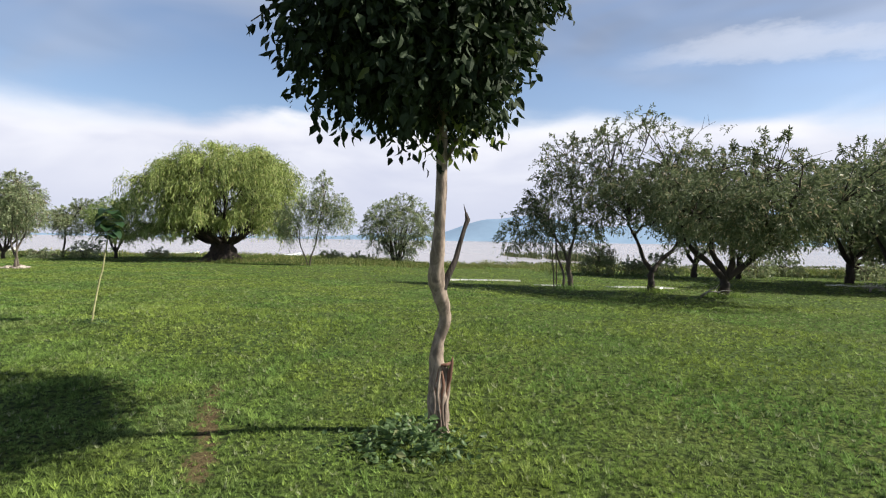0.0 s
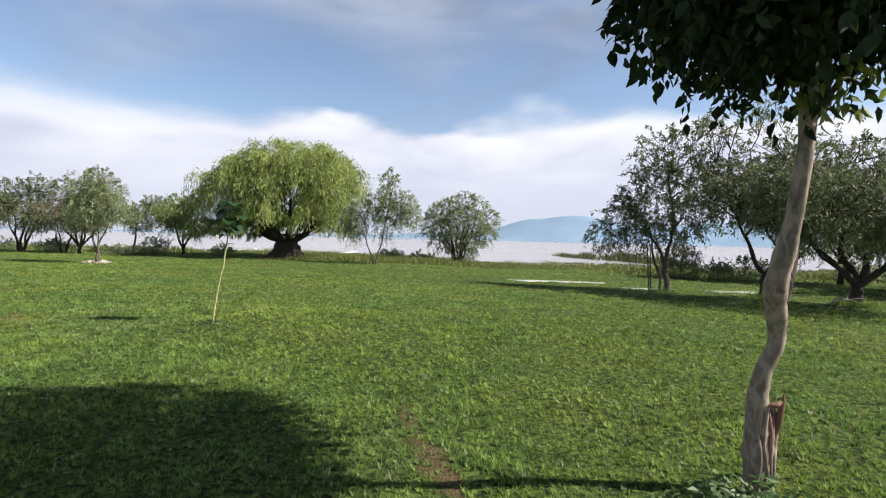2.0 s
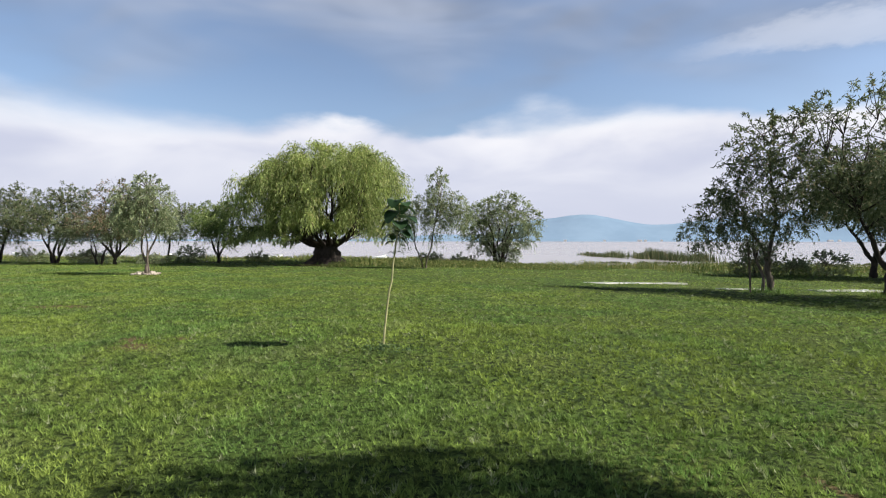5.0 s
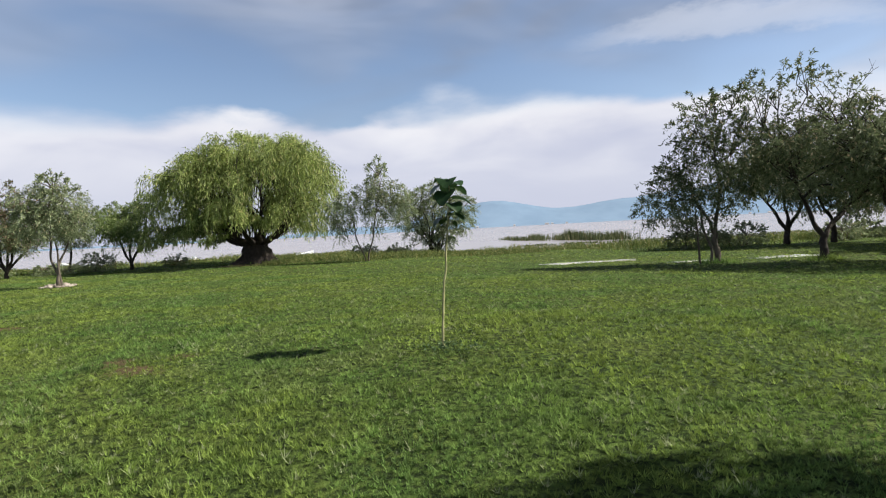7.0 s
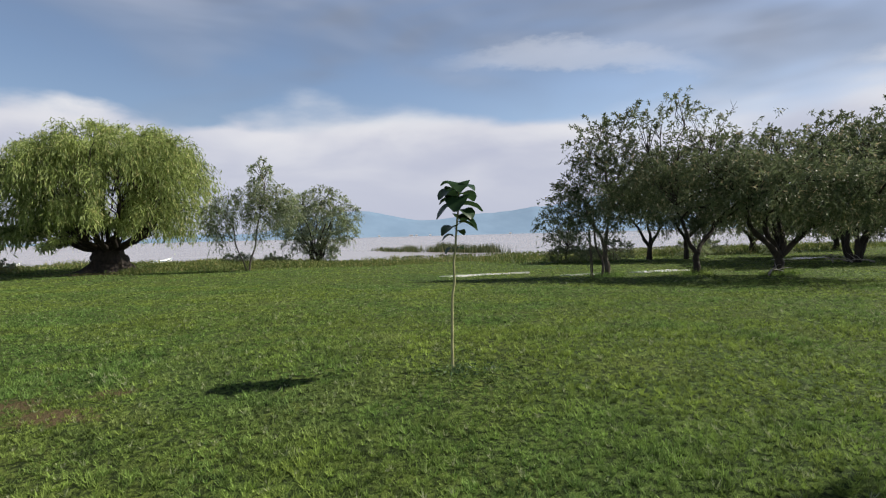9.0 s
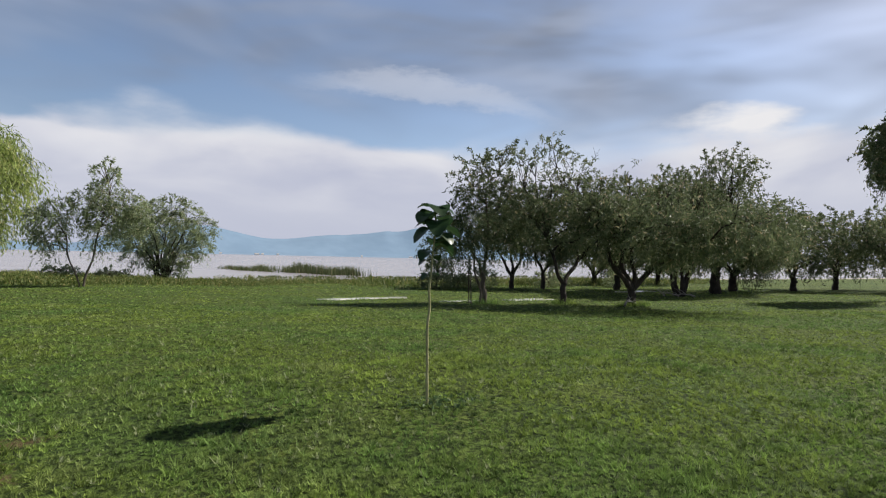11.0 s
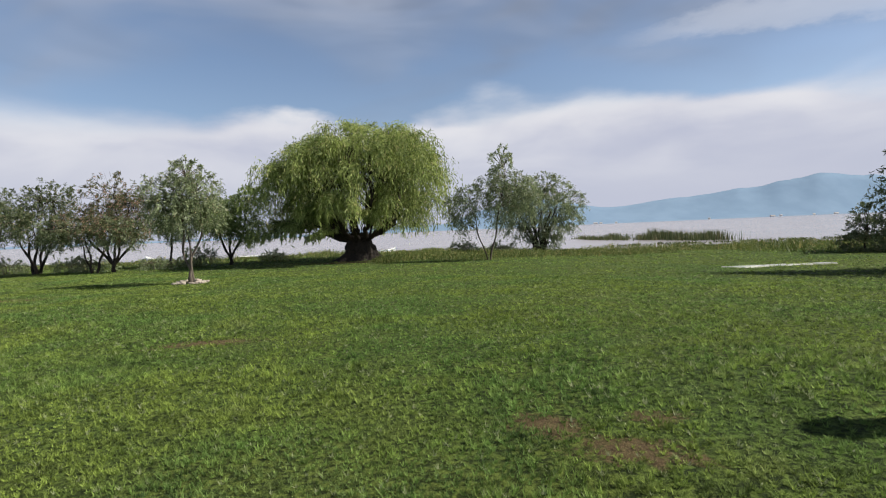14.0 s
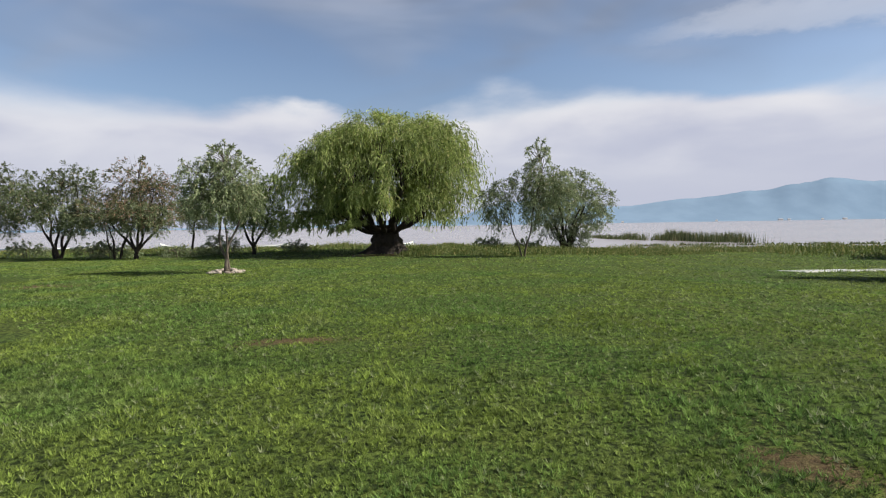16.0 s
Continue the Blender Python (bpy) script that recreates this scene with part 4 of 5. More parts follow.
tree("ringed_tree", (-19.9, 25.1), [([(0, 0, -0.05), (0.05, 0, 0.4), (-0.02, 0, 0.65)], (0.085, 0.06, 0.055)), ([(-0.02, 0, 0.6), (-0.22, 0.05, 1.3), (-0.2, 0, 2.2), (-0.1, 0, 3.2)], (0.045, 0.04, 0.032, 0.025)),
                                   ([(0.0, 0, 0.55), (0.24, -0.03, 1.2), (0.5, 0.05, 1.9), (0.62, 0, 2.8)], (0.042, 0.04, 0.03, 0.02)), ([(0.08, 0.05, 0.0), (0.12, 0.05, 0.5), (0.02, 0, 1.1), (0.0, 0, 1.9)], (0.05, 0.042, 0.035, 0.02))],
     [(0.1, 0, 4.0, 0.55, 0.55, 0.55), (-0.55, 0.1, 3.4, 0.8, 0.75, 0.65), (0.45, 0, 3.4, 0.75, 0.75, 0.7), (-0.1, -0.2, 2.7, 0.9, 0.9, 0.65), (0.7, 0.1, 2.6, 0.55, 0.6, 0.55), (-0.9, 0, 2.7, 0.5, 0.5, 0.5), (-1.1, 0, 3.5, 0.4, 0.4, 0.4)],
     LAKE_LEAF, BARK_GREY, "small lawn tree standing in a ring of stones", twigs=900, per=11, length=0.42, droop=0.6, size=0.085, slim=0.24, seed=24, plume=0.32)
tree("rusty_tree", (-30.6, 37.5), forked(2.9, 1.6, 0.1, 0.11, 0.16, 5, 5),
     lobes_round(0.2, 0, 3.3, 2.8, 2.3, 1.7, 12, 12, 0.5) + [(0.3, 0, 5.0, 1.3, 1.2, 0.8), (-0.6, 0, 4.5, 1.2, 1.1, 0.8), (1.4, 0, 4.3, 1.1, 1.0, 0.8)], RUST_LEAF, BARK_DARK, "shore tree with brownish thinning crown",
     group="trees on the lake shore", twigs=1150, per=11, length=0.5, droop=0.3, size=0.10, seed=25, bare=9, thin=0.65)
tree("shore_tree", (-31.4, 37.0), bushy(4, 2.0, 1.3, 0.06, 6),
     [(-1.5, 0, 2.6, 1.2, 1.1, 0.7), (1.5, 0, 2.5, 1.3, 1.2, 0.7), (0.1, 0.2, 2.3, 1.2, 1.1, 0.6), (2.4, 0, 2.1, 0.7, 0.7, 0.5), (-2.3, 0, 2.2, 0.7, 0.7, 0.5)], LAKE_LEAF, BARK_DARK, "low green shore tree beside the rusty one", group="trees on the lake shore",
     twigs=850, per=11, length=0.5, droop=0.4, size=0.11, seed=26, thin=0.3)
tree("shore_tree", (-36.4, 39.0), bushy(5, 2.9, 1.5, 0.09, 7),
     lobes_round(0, 0, 3.7, 3.1, 2.6, 2.4, 13, 15, 0.5), GROVE_LEAF, BARK_DARK, "round-crowned shore tree with several slim stems", group="trees on the lake shore", twigs=1350, per=11, length=0.5, droop=0.4, size=0.11, seed=27)
tree("shore_tree", (-29.3, 41.6), [([(0, 0, -0.1), (-0.05, 0, 0.9), (0.25, 0, 1.8), (0.4, 0, 2.6)], (0.09, 0.07, 0.06, 0.04))],
     lobes_round(0.4, 0, 3.1, 1.9, 1.7, 1.5, 8, 17, 0.55), LAKE_LEAF, BARK_DARK, "small curved shore tree", group="trees on the lake shore", twigs=650, per=11, length=0.45, droop=0.4, size=0.11, seed=28)
tree("shore_tree", (-42.0, 40.0), bushy(4, 3.0, 1.7, 0.10, 9),
     lobes_round(0, 0, 3.9, 3.3, 2.8, 2.5, 13, 19, 0.5), GROVE_LEAF, BARK_DARK, "broad shore tree with dull green crown", group="trees on the lake shore", twigs=1350, per=11, length=0.5, droop=0.4, size=0.12, seed=29)
tree("shore_tree", (-49.0, 43.0), forked(3.0, 1.6, 0.2, 0.13, 0.25, 4, 9),
     lobes_round(0, 0, 4.2, 3.5, 3.0, 2.6, 12, 23, 0.52), GROVE_LEAF, BARK_DARK, "broad shore tree at the far end of the row", group="trees on the lake shore", twigs=1200, per=11, length=0.5, droop=0.4, size=0.13, seed=30)
for k, (x, y, s) in enumerate([(-32.6, 38.4, 1.0), (-28.6, 38.6, 0.75), (-34.6, 39.6, 0.9), (-39.5, 40.4, 0.9), (-45.5, 41.5, 1.0), (-23.0, 43.5, 0.6), (-9.6, 46.0, 0.7), (-6.9, 44.6, 0.55)]):
    tree("bank_shrub", (x, y), bushy(6, 0.7 * s, 0.6, 0.02, 120 + k), [(0, 0, 0.5 * s, 1.1 * s, 0.8 * s, 0.45 * s), (0.9 * s, 0.1, 0.35 * s, 0.7 * s, 0.6 * s, 0.3 * s), (-0.8 * s, 0.1, 0.4 * s, 0.6 * s, 0.6 * s, 0.35 * s)], LAKE_LEAF, BARK_GREY,
         "dark leafy shrub among the shore trees", "shrubs among the shore trees", twigs=140, per=7, length=0.35, droop=0.2, size=0.10, slim=0.3, seed=190 + k, fine=10, limb_r=0.012, category="shrub", plumes=12, plume=0.35)
tree("shore_shrub", (-26.9, 40.6), bushy(7, 0.9, 0.6, 0.025, 5), [(0, 0, 0.7, 0.95, 0.8, 0.55), (-0.6, 0, 0.5, 0.6, 0.6, 0.45), (0.7, 0, 0.6, 0.6, 0.6, 0.45)],
     LAKE_LEAF, BARK_GREY, "low round shrub at the water's edge", twigs=230, per=8, length=0.4, droop=0.2, size=0.10, slim=0.3, seed=31, fine=12, limb_r=0.015, category="shrub", plumes=12, plume=0.35)

# ---- the grove on the other side of the lawn
G = "trees of the grove"
tree("grove_tree", (5.2, 21.9), [([(0, 0, -0.1), (-0.05, 0, 0.7), (-0.12, 0, 1.1)], (0.12, 0.10, 0.09)), ([(-0.1, 0, 1.0), (-0.5, 0, 1.9), (-1.0, 0, 2.8)], (0.06, 0.05, 0.03)),
                                ([(-0.08, 0, 1.0), (0.1, 0.05, 1.8), (0.12, 0, 3.0), (0.0, 0, 4.4)], (0.075, 0.06, 0.05, 0.03)), ([(-0.3, -0.1, 0), (-0.4, -0.1, 1.0), (-0.75, -0.1, 2.2)], (0.05, 0.045, 0.03))],
     [(-1.7, 0, 2.7, 0.85, 0.8, 0.6), (-2.3, -0.1, 2.1, 0.6, 0.6, 0.5), (-1.1, -0.4, 2.2, 0.8, 0.8, 0.5), (-0.8, -0.3, 3.2, 0.9, 0.8, 0.6), (0.2, 0, 2.4, 0.9, 0.8, 0.45), (0.9, 0.1, 2.9, 0.8, 0.8, 0.6),
      (-1.2, 0.3, 3.7, 0.6, 0.6, 0.5), (-0.4, 0, 4.4, 0.7, 0.7, 0.5), (0.7, 0.2, 4.2, 0.8, 0.8, 0.6), (-0.9, 0, 4.9, 0.6, 0.6, 0.45), (0.2, 0, 5.2, 0.7, 0.7, 0.5), (-0.3, 0.1, 5.7, 0.45, 0.45, 0.35), (1.1, 0, 5.0, 0.55, 0.55, 0.5), (0.9, 0.2, 5.8, 0.5, 0.5, 0.4), (1.4, 0.3, 6.2, 0.45, 0.45, 0.4)],
     GROVE_LEAF, BARK_GREY, "airy grove tree with three slim stems", G, plume=0.8, plumes=55, twigs=1050, per=12, length=0.5, droop=0.55, size=0.10, slim=0.22, seed=41)
tree("grove_tree", (7.7, 20.0), forked(2.6, 1.1, 0.25, 0.12, 0.32, 2, 11), lobes_round(0.3, 0, 3.6, 2.6, 2.6, 2.3, 13, 31, 0.5) + [(0.4, 0, 5.3, 1.0, 1.0, 0.9), (-0.8, 1.2, 6.1, 0.7, 0.7, 0.6), (-0.2, 0.6, 6.5, 0.6, 0.6, 0.5), (0.6, 0.6, 6.0, 0.8, 0.8, 0.6), (-1.3, 1.0, 5.4, 0.7, 0.7, 0.6)],
     GROVE_LEAF, BARK_DARK, "grove tree with leaning forked trunk", G, plume=0.8, plumes=55, twigs=1350, per=12, length=0.5, droop=0.55, size=0.10, slim=0.22, seed=42, bare=8, thin=0.7)
# last six lobes reach out over the lawn, added to cast shade there
tree("grove_tree", (9.4, 18.0), forked(2.5, 1.7, 0.1, 0.16, 0.26, 4, 12), lobes_round(-0.2, -0.6, 3.4, 2.8, 3.0, 2.1, 16, 33, 0.5) + [(0.2, 0, 5.0, 1.1, 1.1, 0.8), (-1.8, -2.4, 2.8, 1.3, 1.3, 0.8), (-0.6, -3.4, 2.9, 1.3, 1.3, 0.8), (0.6, -2.8, 2.9, 1.2, 1.2, 0.8), (-0.3, -4.5, 3.0, 1.0, 1.0, 0.6), (1.0, -4.6, 3.2, 1.2, 1.1, 0.7), (2.3, -4.0, 3.4, 1.2, 1.1, 0.7)],
     GROVE_LEAF, BARK_DARK, "broad grove tree with four spreading limbs", G, plume=0.8, plumes=55, twigs=2000, per=12, length=0.5, droop=0.6, size=0.10, slim=0.22, seed=43, bare=9)
tree("tall_tree", (25.0, 13.7), forked(5.0, 1.6, 0.0, 0.2, 0.5, 3, 18),
     [(-0.3, 0.1, 7.6, 1.8, 1.6, 0.9), (-1.5, 0.0, 6.7, 1.0, 1.0, 0.6), (1.0, 0.1, 7.0, 1.4, 1.4, 0.9), (-0.2, -0.3, 8.8, 1.3, 1.2, 0.7), (-1.6, 0.2, 8.0, 0.8, 0.8, 0.5), (0.4, 0.3, 6.2, 1.3, 1.2, 0.6), (-1.9, 0.1, 7.3, 0.6, 0.6, 0.4)],
     GROVE_LEAF, BARK_DARK, "tall dark feathery tree at the edge of the lawn", twigs=1000, per=12, length=0.7, droop=0.8, size=0.15, slim=0.24, seed=52, plume=1.1, plumes=60, fall=0.7)
tree("grove_tree", (14.3, 30.7), forked(2.6, 1.1, 0.2, 0.15, 0.3, 3, 13), lobes_round(0, 0, 3.8, 2.7, 2.6, 2.5, 12, 35, 0.5), GROVE_LEAF, BARK_DARK, "grove tree with forked trunk near the shore", G,
     plume=0.8, plumes=55, twigs=1300, per=12, length=0.55, droop=0.5, size=0.12, seed=44)
tree("grove_tree", (16.6, 30.2), forked(2.8, 0.8, 0.0, 0.13, 0.4, 2, 14), lobes_round(0, 0, 3.8, 2.5, 2.5, 2.5, 12, 37, 0.5), GROVE_LEAF, BARK_DARK, "straight grove tree near the shore", G,
     plume=0.8, plumes=55, twigs=1200, per=12, length=0.55, droop=0.5, size=0.12, seed=45, bare=4)
tree("grove_tree", (21.0, 27.8), forked(2.6, 1.3, 0.1, 0.2, 0.4, 3, 15), lobes_round(0, 0, 4.6, 3.7, 3.4, 3.4, 14, 39, 0.5), GROVE_LEAF, BARK_DARK, "tall dense grove tree", G,
     plume=0.8, plumes=55, twigs=1500, per=12, length=0.6, droop=0.55, size=0.13, seed=46)
tree("grove_tree", (18.5, 21.7), bushy(6, 3.0, 1.6, 0.12, 8), lobes_round(0, 0, 3.9, 3.0, 2.9, 2.7, 13, 41, 0.5), GROVE_LEAF, BARK_DARK, "grove tree with a cluster of leaning trunks", G,
     plume=0.8, plumes=55, twigs=1500, per=12, length=0.55, droop=0.5, size=0.12, seed=47)
tree("grove_tree", (23.4, 22.5), forked(3.0, 1.5, 0.1, 0.28, 0.45, 4, 16), lobes_round(0, 0, 5.2, 4.5, 4.2, 4.1, 16, 43, 0.5), GROVE_LEAF, BARK_DARK, "large dense grove tree with stout trunk", G,
     plume=0.8, plumes=55, twigs=2200, per=14, length=0.8, droop=0.8, size=0.13, seed=48)
tree("grove_tree", (28.4, 24.1), forked(2.8, 1.4, 0.2, 0.24, 0.45, 3, 17), lobes_round(0, 0, 4.4, 4.0, 3.6, 3.4, 14, 45, 0.5), GROVE_LEAF, BARK_DARK, "weeping grove tree with hanging outer strands", G,
     plume=0.8, plumes=55, twigs=1800, per=14, length=1.0, droop=0.9, size=0.13, seed=49)
for k, (x, y, s) in enumerate([(33.5, 22.5, 1.0), (37.0, 18.0, 1.1), (40.5, 22.5, 1.15), (41.0, 13.5, 1.1), (47.0, 19.0, 1.3), (26.0, 34.0, 1.0), (33.0, 33.0, 1.1)]):
    tree("far_tree", (x, y), forked(2.3 * s, 1.3, 0.1, 0.2, 0.35, 3, 50 + k), lobes_round(0, 0, 3.2 * s, 3.0 * s, 2.8 * s, 2.5 * s, 12, 60 + k, 0.52), GROVE_LEAF, BARK_DARK,
         "dark dense tree beyond the grove", "trees beyond the grove", twigs=950, per=11, length=0.6, droop=0.5, size=0.15, seed=70 + k)
tree("pine_like_shrub", (9.0, 31.2), [([(0, 0, -0.05), (0, 0, 0.9), (0.05, 0, 1.9)], (0.05, 0.04, 0.015))], [(0, 0, 0.45, 0.9, 0.8, 0.4), (0.1, 0, 1.1, 0.75, 0.7, 0.4), (0, 0, 1.7, 0.45, 0.45, 0.4)],
     GROVE_LEAF, BARK_DARK, "small tiered shrub beside the shore", twigs=360, per=9, length=0.35, droop=0.15, size=0.10, slim=0.25, seed=81, fine=14, limb_r=0.02, category="shrub", plumes=12, plume=0.35)
for k, (x, y, s) in enumerate([(12.6, 31.8, 1.0), (11.4, 32.6, 0.7), (18.2, 31.5, 0.9), (20.8, 33.0, 0.9), (23.5, 30.0, 0.8)]):
    tree("grove_shrub", (x, y), bushy(6, 0.8 * s, 0.5, 0.02, 20 + k), [(0, 0, 0.6 * s, 1.0 * s, 0.8 * s, 0.55 * s), (0.6 * s, 0.1, 0.5 * s, 0.7 * s, 0.6 * s, 0.45 * s)], LAKE_LEAF, BARK_GREY,
         "leafy shrub under the grove trees", "shrubs under the grove", twigs=130, per=7, length=0.4, droop=0.2, size=0.11, slim=0.3, seed=90 + k, fine=10, limb_r=0.012, category="shrub", plumes=12, plume=0.35)


# ---------------------------------------------------------------- stakes, stones, boats
def build_stake(x, y, h, lean):
    rng = np.random.default_rng(int(abs(x * 100)))
    s = Soup()
    s.add(*tube(bend((0, 0, -0.1), (lean, 0.03, h), (0.01, 0, 0), 8, rng, 0.006), np.linspace(0.028, 0.020, 8), 8, rng, 0.06))
    ob = new("stake", s.mesh("stake", STAKE, True))
    ob.location = (x, y, float(ground_z(x, y)))
    tagged(ob, "thin weathered wooden stake beside a grove tree", "stake", "tree stakes")


build_stake(4.55, 21.9, 1.9, -0.12)
build_stake(4.72, 22.3, 1.8, -0.05)


def build_stones():
    rng = np.random.default_rng(77)
    cx, cy = -19.9, 25.1
    for k in range(34):
        a = 2 * math.pi * k / 20 + rng.uniform(-0.2, 0.2)
        rr = (0.50 if k < 20 else 0.30) * rng.uniform(0.85, 1.2)
        bm = bmesh.new()
        bmesh.ops.create_icosphere(bm, subdivisions=2, radius=1.0)
        sx, sy, sz = rng.uniform(0.07, 0.15), rng.uniform(0.05, 0.10), rng.uniform(0.045, 0.085)
        for v in bm.verts:
            f = 1 + 0.45 * noise.noise(v.co * 1.3 + Vector((k * 3.1, 0, 0)))
            v.co = Vector((max(-0.8, min(0.8, v.co.x)) * sx * f, max(-0.8, min(0.8, v.co.y)) * sy * f, max(-0.7, min(0.75, v.co.z)) * sz * f))
        x, y = cx + math.cos(a) * rr, cy + math.sin(a) * rr * 0.9
        ob = new("stone", bm_mesh("stone", bm, STONE))
        ob.matrix_world = pose(x, y, float(ground_z(x, y)) + sz * 0.45 + (0.05 if k >= 20 else 0), rng.uniform(-28, 28), rng.uniform(-28, 28), math.degrees(a) + 90 + rng.uniform(-25, 25))
        tagged(ob, "pale rounded stone in the ring round a small tree", "stone", "stones round the small tree")


build_stones()


def build_boat(x, y, turn, s=1.0, label="white wooden fishing boat pulled up on the grassy shore"):
    """A narrow open boat with a raised pointed bow, thwarts and a trim line."""
    root = thing("boat", (x, y, max(float(ground_z(x, y)), WATER) + 0.02), label, "boat", "boats on the shore")
    root.rotation_euler = (radians(4), 0, radians(turn))
    n = 21
    t = np.linspace(0, 1, n)
    half = 0.62 * np.sin(np.pi * np.clip(t * 0.93 + 0.03, 0, 1)) ** 0.65 * s
    half[-1] = 0.015
    sheer = (0.50 + 0.48 * t ** 4 + 0.10 * (1 - t) ** 3) * s
    keel = (0.36 * t ** 6) * s
    xs = (t - 0.5) * 5.2 * s
    prof = [(1.0, 1.0), (0.96, 0.6), (0.80, 0.22), (0.0, 0.0), (-0.80, 0.22), (-0.96, 0.6), (-1.0, 1.0)]
    rows = []
    for k in range(n):
        outer = [(xs[k], a * half[k], keel[k] + (sheer[k] - keel[k]) * b) for a, b in prof]
        inner = [(xs[k], a * max(half[k] - 0.04, 0.004), keel[k] + 0.04 + (sheer[k] - keel[k] - 0.04) * b) for a, b in prof[::-1]]
        rows.append(outer + inner)
    V = np.array(rows)
    m = V.shape[1]
    i = np.arange(n * m).reshape(n, m)
    j = np.roll(i, -1, 1)
    me = mesh_from("hull", V.reshape(-1, 3), np.stack([i[:-1], j[:-1], j[1:], i[1:]], -1).reshape(-1, 4), BOAT_WHITE, True)
    part("hull", me, root)
    for sgn in (-1, 1):
        sp = Soup()
        sp.add(*tube(np.stack([xs, sgn * (half + 0.012), sheer - 0.03], -1), np.full(n, 0.028), 6))
        part("rubbing_strake", sp.mesh("rubbing_strake", BOAT_TRIM, True), root, "blue-grey rubbing strake")
    for u in (0.25, 0.5, 0.72):
        k = int(u * (n - 1))
        bm = bmesh.new()
        bmesh.ops.create_cube(bm, size=1.0)
        bmesh.ops.scale(bm, vec=(0.24 * s, 2 * half[k] - 0.08, 0.035), verts=bm.verts)
        bmesh.ops.bevel(bm, geom=bm.edges, offset=0.008, segments=1, affect="EDGES")
        bmesh.ops.translate(bm, vec=(xs[k], 0, sheer[k] - 0.14), verts=bm.verts)
        part("thwart", bm_mesh("thwart", bm, BOAT_WHITE, False), root)


def build_fallen_branch(x, y, turn, length, seed):
    """A dry forked branch lying on the ground."""
    rng = np.random.default_rng(seed)
    s = Soup()
    p = bend((0, 0, 0.04), (length, 0, 0.10), (0, 0.12, 0.10), 10, rng, 0.015)
    s.add(*tube(p, np.linspace(0.045, 0.012, 10), 7, rng, 0.08))
    for k in (4, 6, 7):
        e = p[k] + np.array([rng.uniform(0.2, 0.5), rng.choice([-1, 1]) * rng.uniform(0.2, 0.4), rng.uniform(0.05, 0.3)])
        s.add(*tube(bend(p[k], e, (0, 0, 0.03), 5, rng, 0.01), np.linspace(0.018, 0.005, 5), 5))
    ob = new("fallen_branch", s.mesh("fallen_branch", DRY_WOOD, True))
    ob.matrix_world = pose(x, y, float(ground_z(x, y)), 0, 0, turn)
    tagged(ob, "dry grey fallen branch lying under a grove tree", "branch", "fallen branches in the grove")


build_fallen_branch(8.4, 17.5, 12, 0.9, 301)
build_fallen_branch(17.4, 21.9, 30, 1.3, 302)
build_fallen_branch(17.8, 21.3, 110, 1.1, 303)
build_fallen_branch(18.6, 20.9, 160, 1.4, 304)
build_boat(-16.9, 60.8, 62, 0.52, "white boat lying bow-on on the grassy shore")
build_boat(-33.4, 68.6, 22, 0.85)
build_boat(-45.6, 69.5, 152, 0.9)
build_boat(-58.0, 70.0, 8, 0.9)
build_boat(-67.5, 70.0, 174, 0.9)


def build_far_house(x, y, w, h):
    root = thing("far_house", (x, y, WATER - 0.2), "tiny white lakeside house far across the water", "house", "houses across the lake")
    bm = bmesh.new()
    bmesh.ops.create_cube(bm, size=1.0)
    bmesh.ops.scale(bm, vec=(w, w * 0.5, h), verts=bm.verts)
    bmesh.ops.translate(bm, vec=(0, 0, h / 2), verts=bm.verts)
    part("wall", bm_mesh("wall", bm, WALL_WHITE, False), root)
    bm = bmesh.new()
    v = [bm.verts.new(p) for p in ((-w * .53, -w * .3, h), (w * .53, -w * .3, h), (w * .53, w * .3, h), (-w * .53, w * .3, h), (-w * .5, 0, h * 1.4), (w * .5, 0, h * 1.4))]
    for f in ((0, 1, 5, 4), (2, 3, 4, 5), (3, 0, 4), (1, 2, 5), (3, 2, 1, 0)):
        bm.faces.new([v[i] for i in f])
    part("roof", bm_mesh("roof", bm, ROOF_PALE, False), root)


for u, w in ((0.262, 26), (0.272, 16), (0.30, 14), (0.585, 28), (0.60, 16), (0.66, 14), (0.70, 24), (0.13, 18), (0.20, 14), (0.47, 14)):
    build_far_house(u * 3440, 3440, w, 8)


# ---------------------------------------------------------------- puddles on the lawn
def build_puddle(x, y, rx, ry, seed):
    rng = np.random.default_rng(seed)
    n = 96
    a = np.linspace(0, 2 * np.pi, n, endpoint=False)
    r = np.array([1 + 0.7 * noise.noise(Vector((math.cos(t) * 1.9, math.sin(t) * 1.9, seed * 2.3))) + 0.4 * noise.noise(Vector((math.cos(t) * 6, math.sin(t) * 6, seed))) for t in a])
    px, py = x + np.cos(a) * rx * r, y + np.sin(a) * ry * r
    level = float(ground_z(np.append(px, x), np.append(py, y)).max()) + 0.012
    V = np.concatenate([[(x, y, level)], np.stack([px, py, np.full(n, level)], -1), np.stack([px + np.cos(a) * 0.08, py + np.sin(a) * 0.08, np.full(n, level - 0.12)], -1)])
    f = []
    for k in range(n):
        q = (k + 1) % n
        f.append((0, 1 + k, 1 + q, 0))
        f.append((1 + k, 1 + n + k, 1 + n + q, 1 + q))
    bm = bmesh.new()
    vs = [bm.verts.new(p) for p in V]
    for q in f:
        bm.faces.new([vs[i] for i in dict.fromkeys(q)])
    bm.normal_update()
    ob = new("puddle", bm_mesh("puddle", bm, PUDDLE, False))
    tagged(ob, "shallow puddle lying in the lawn grass, its shine painted near-white", "puddle", "puddles on the lawn")


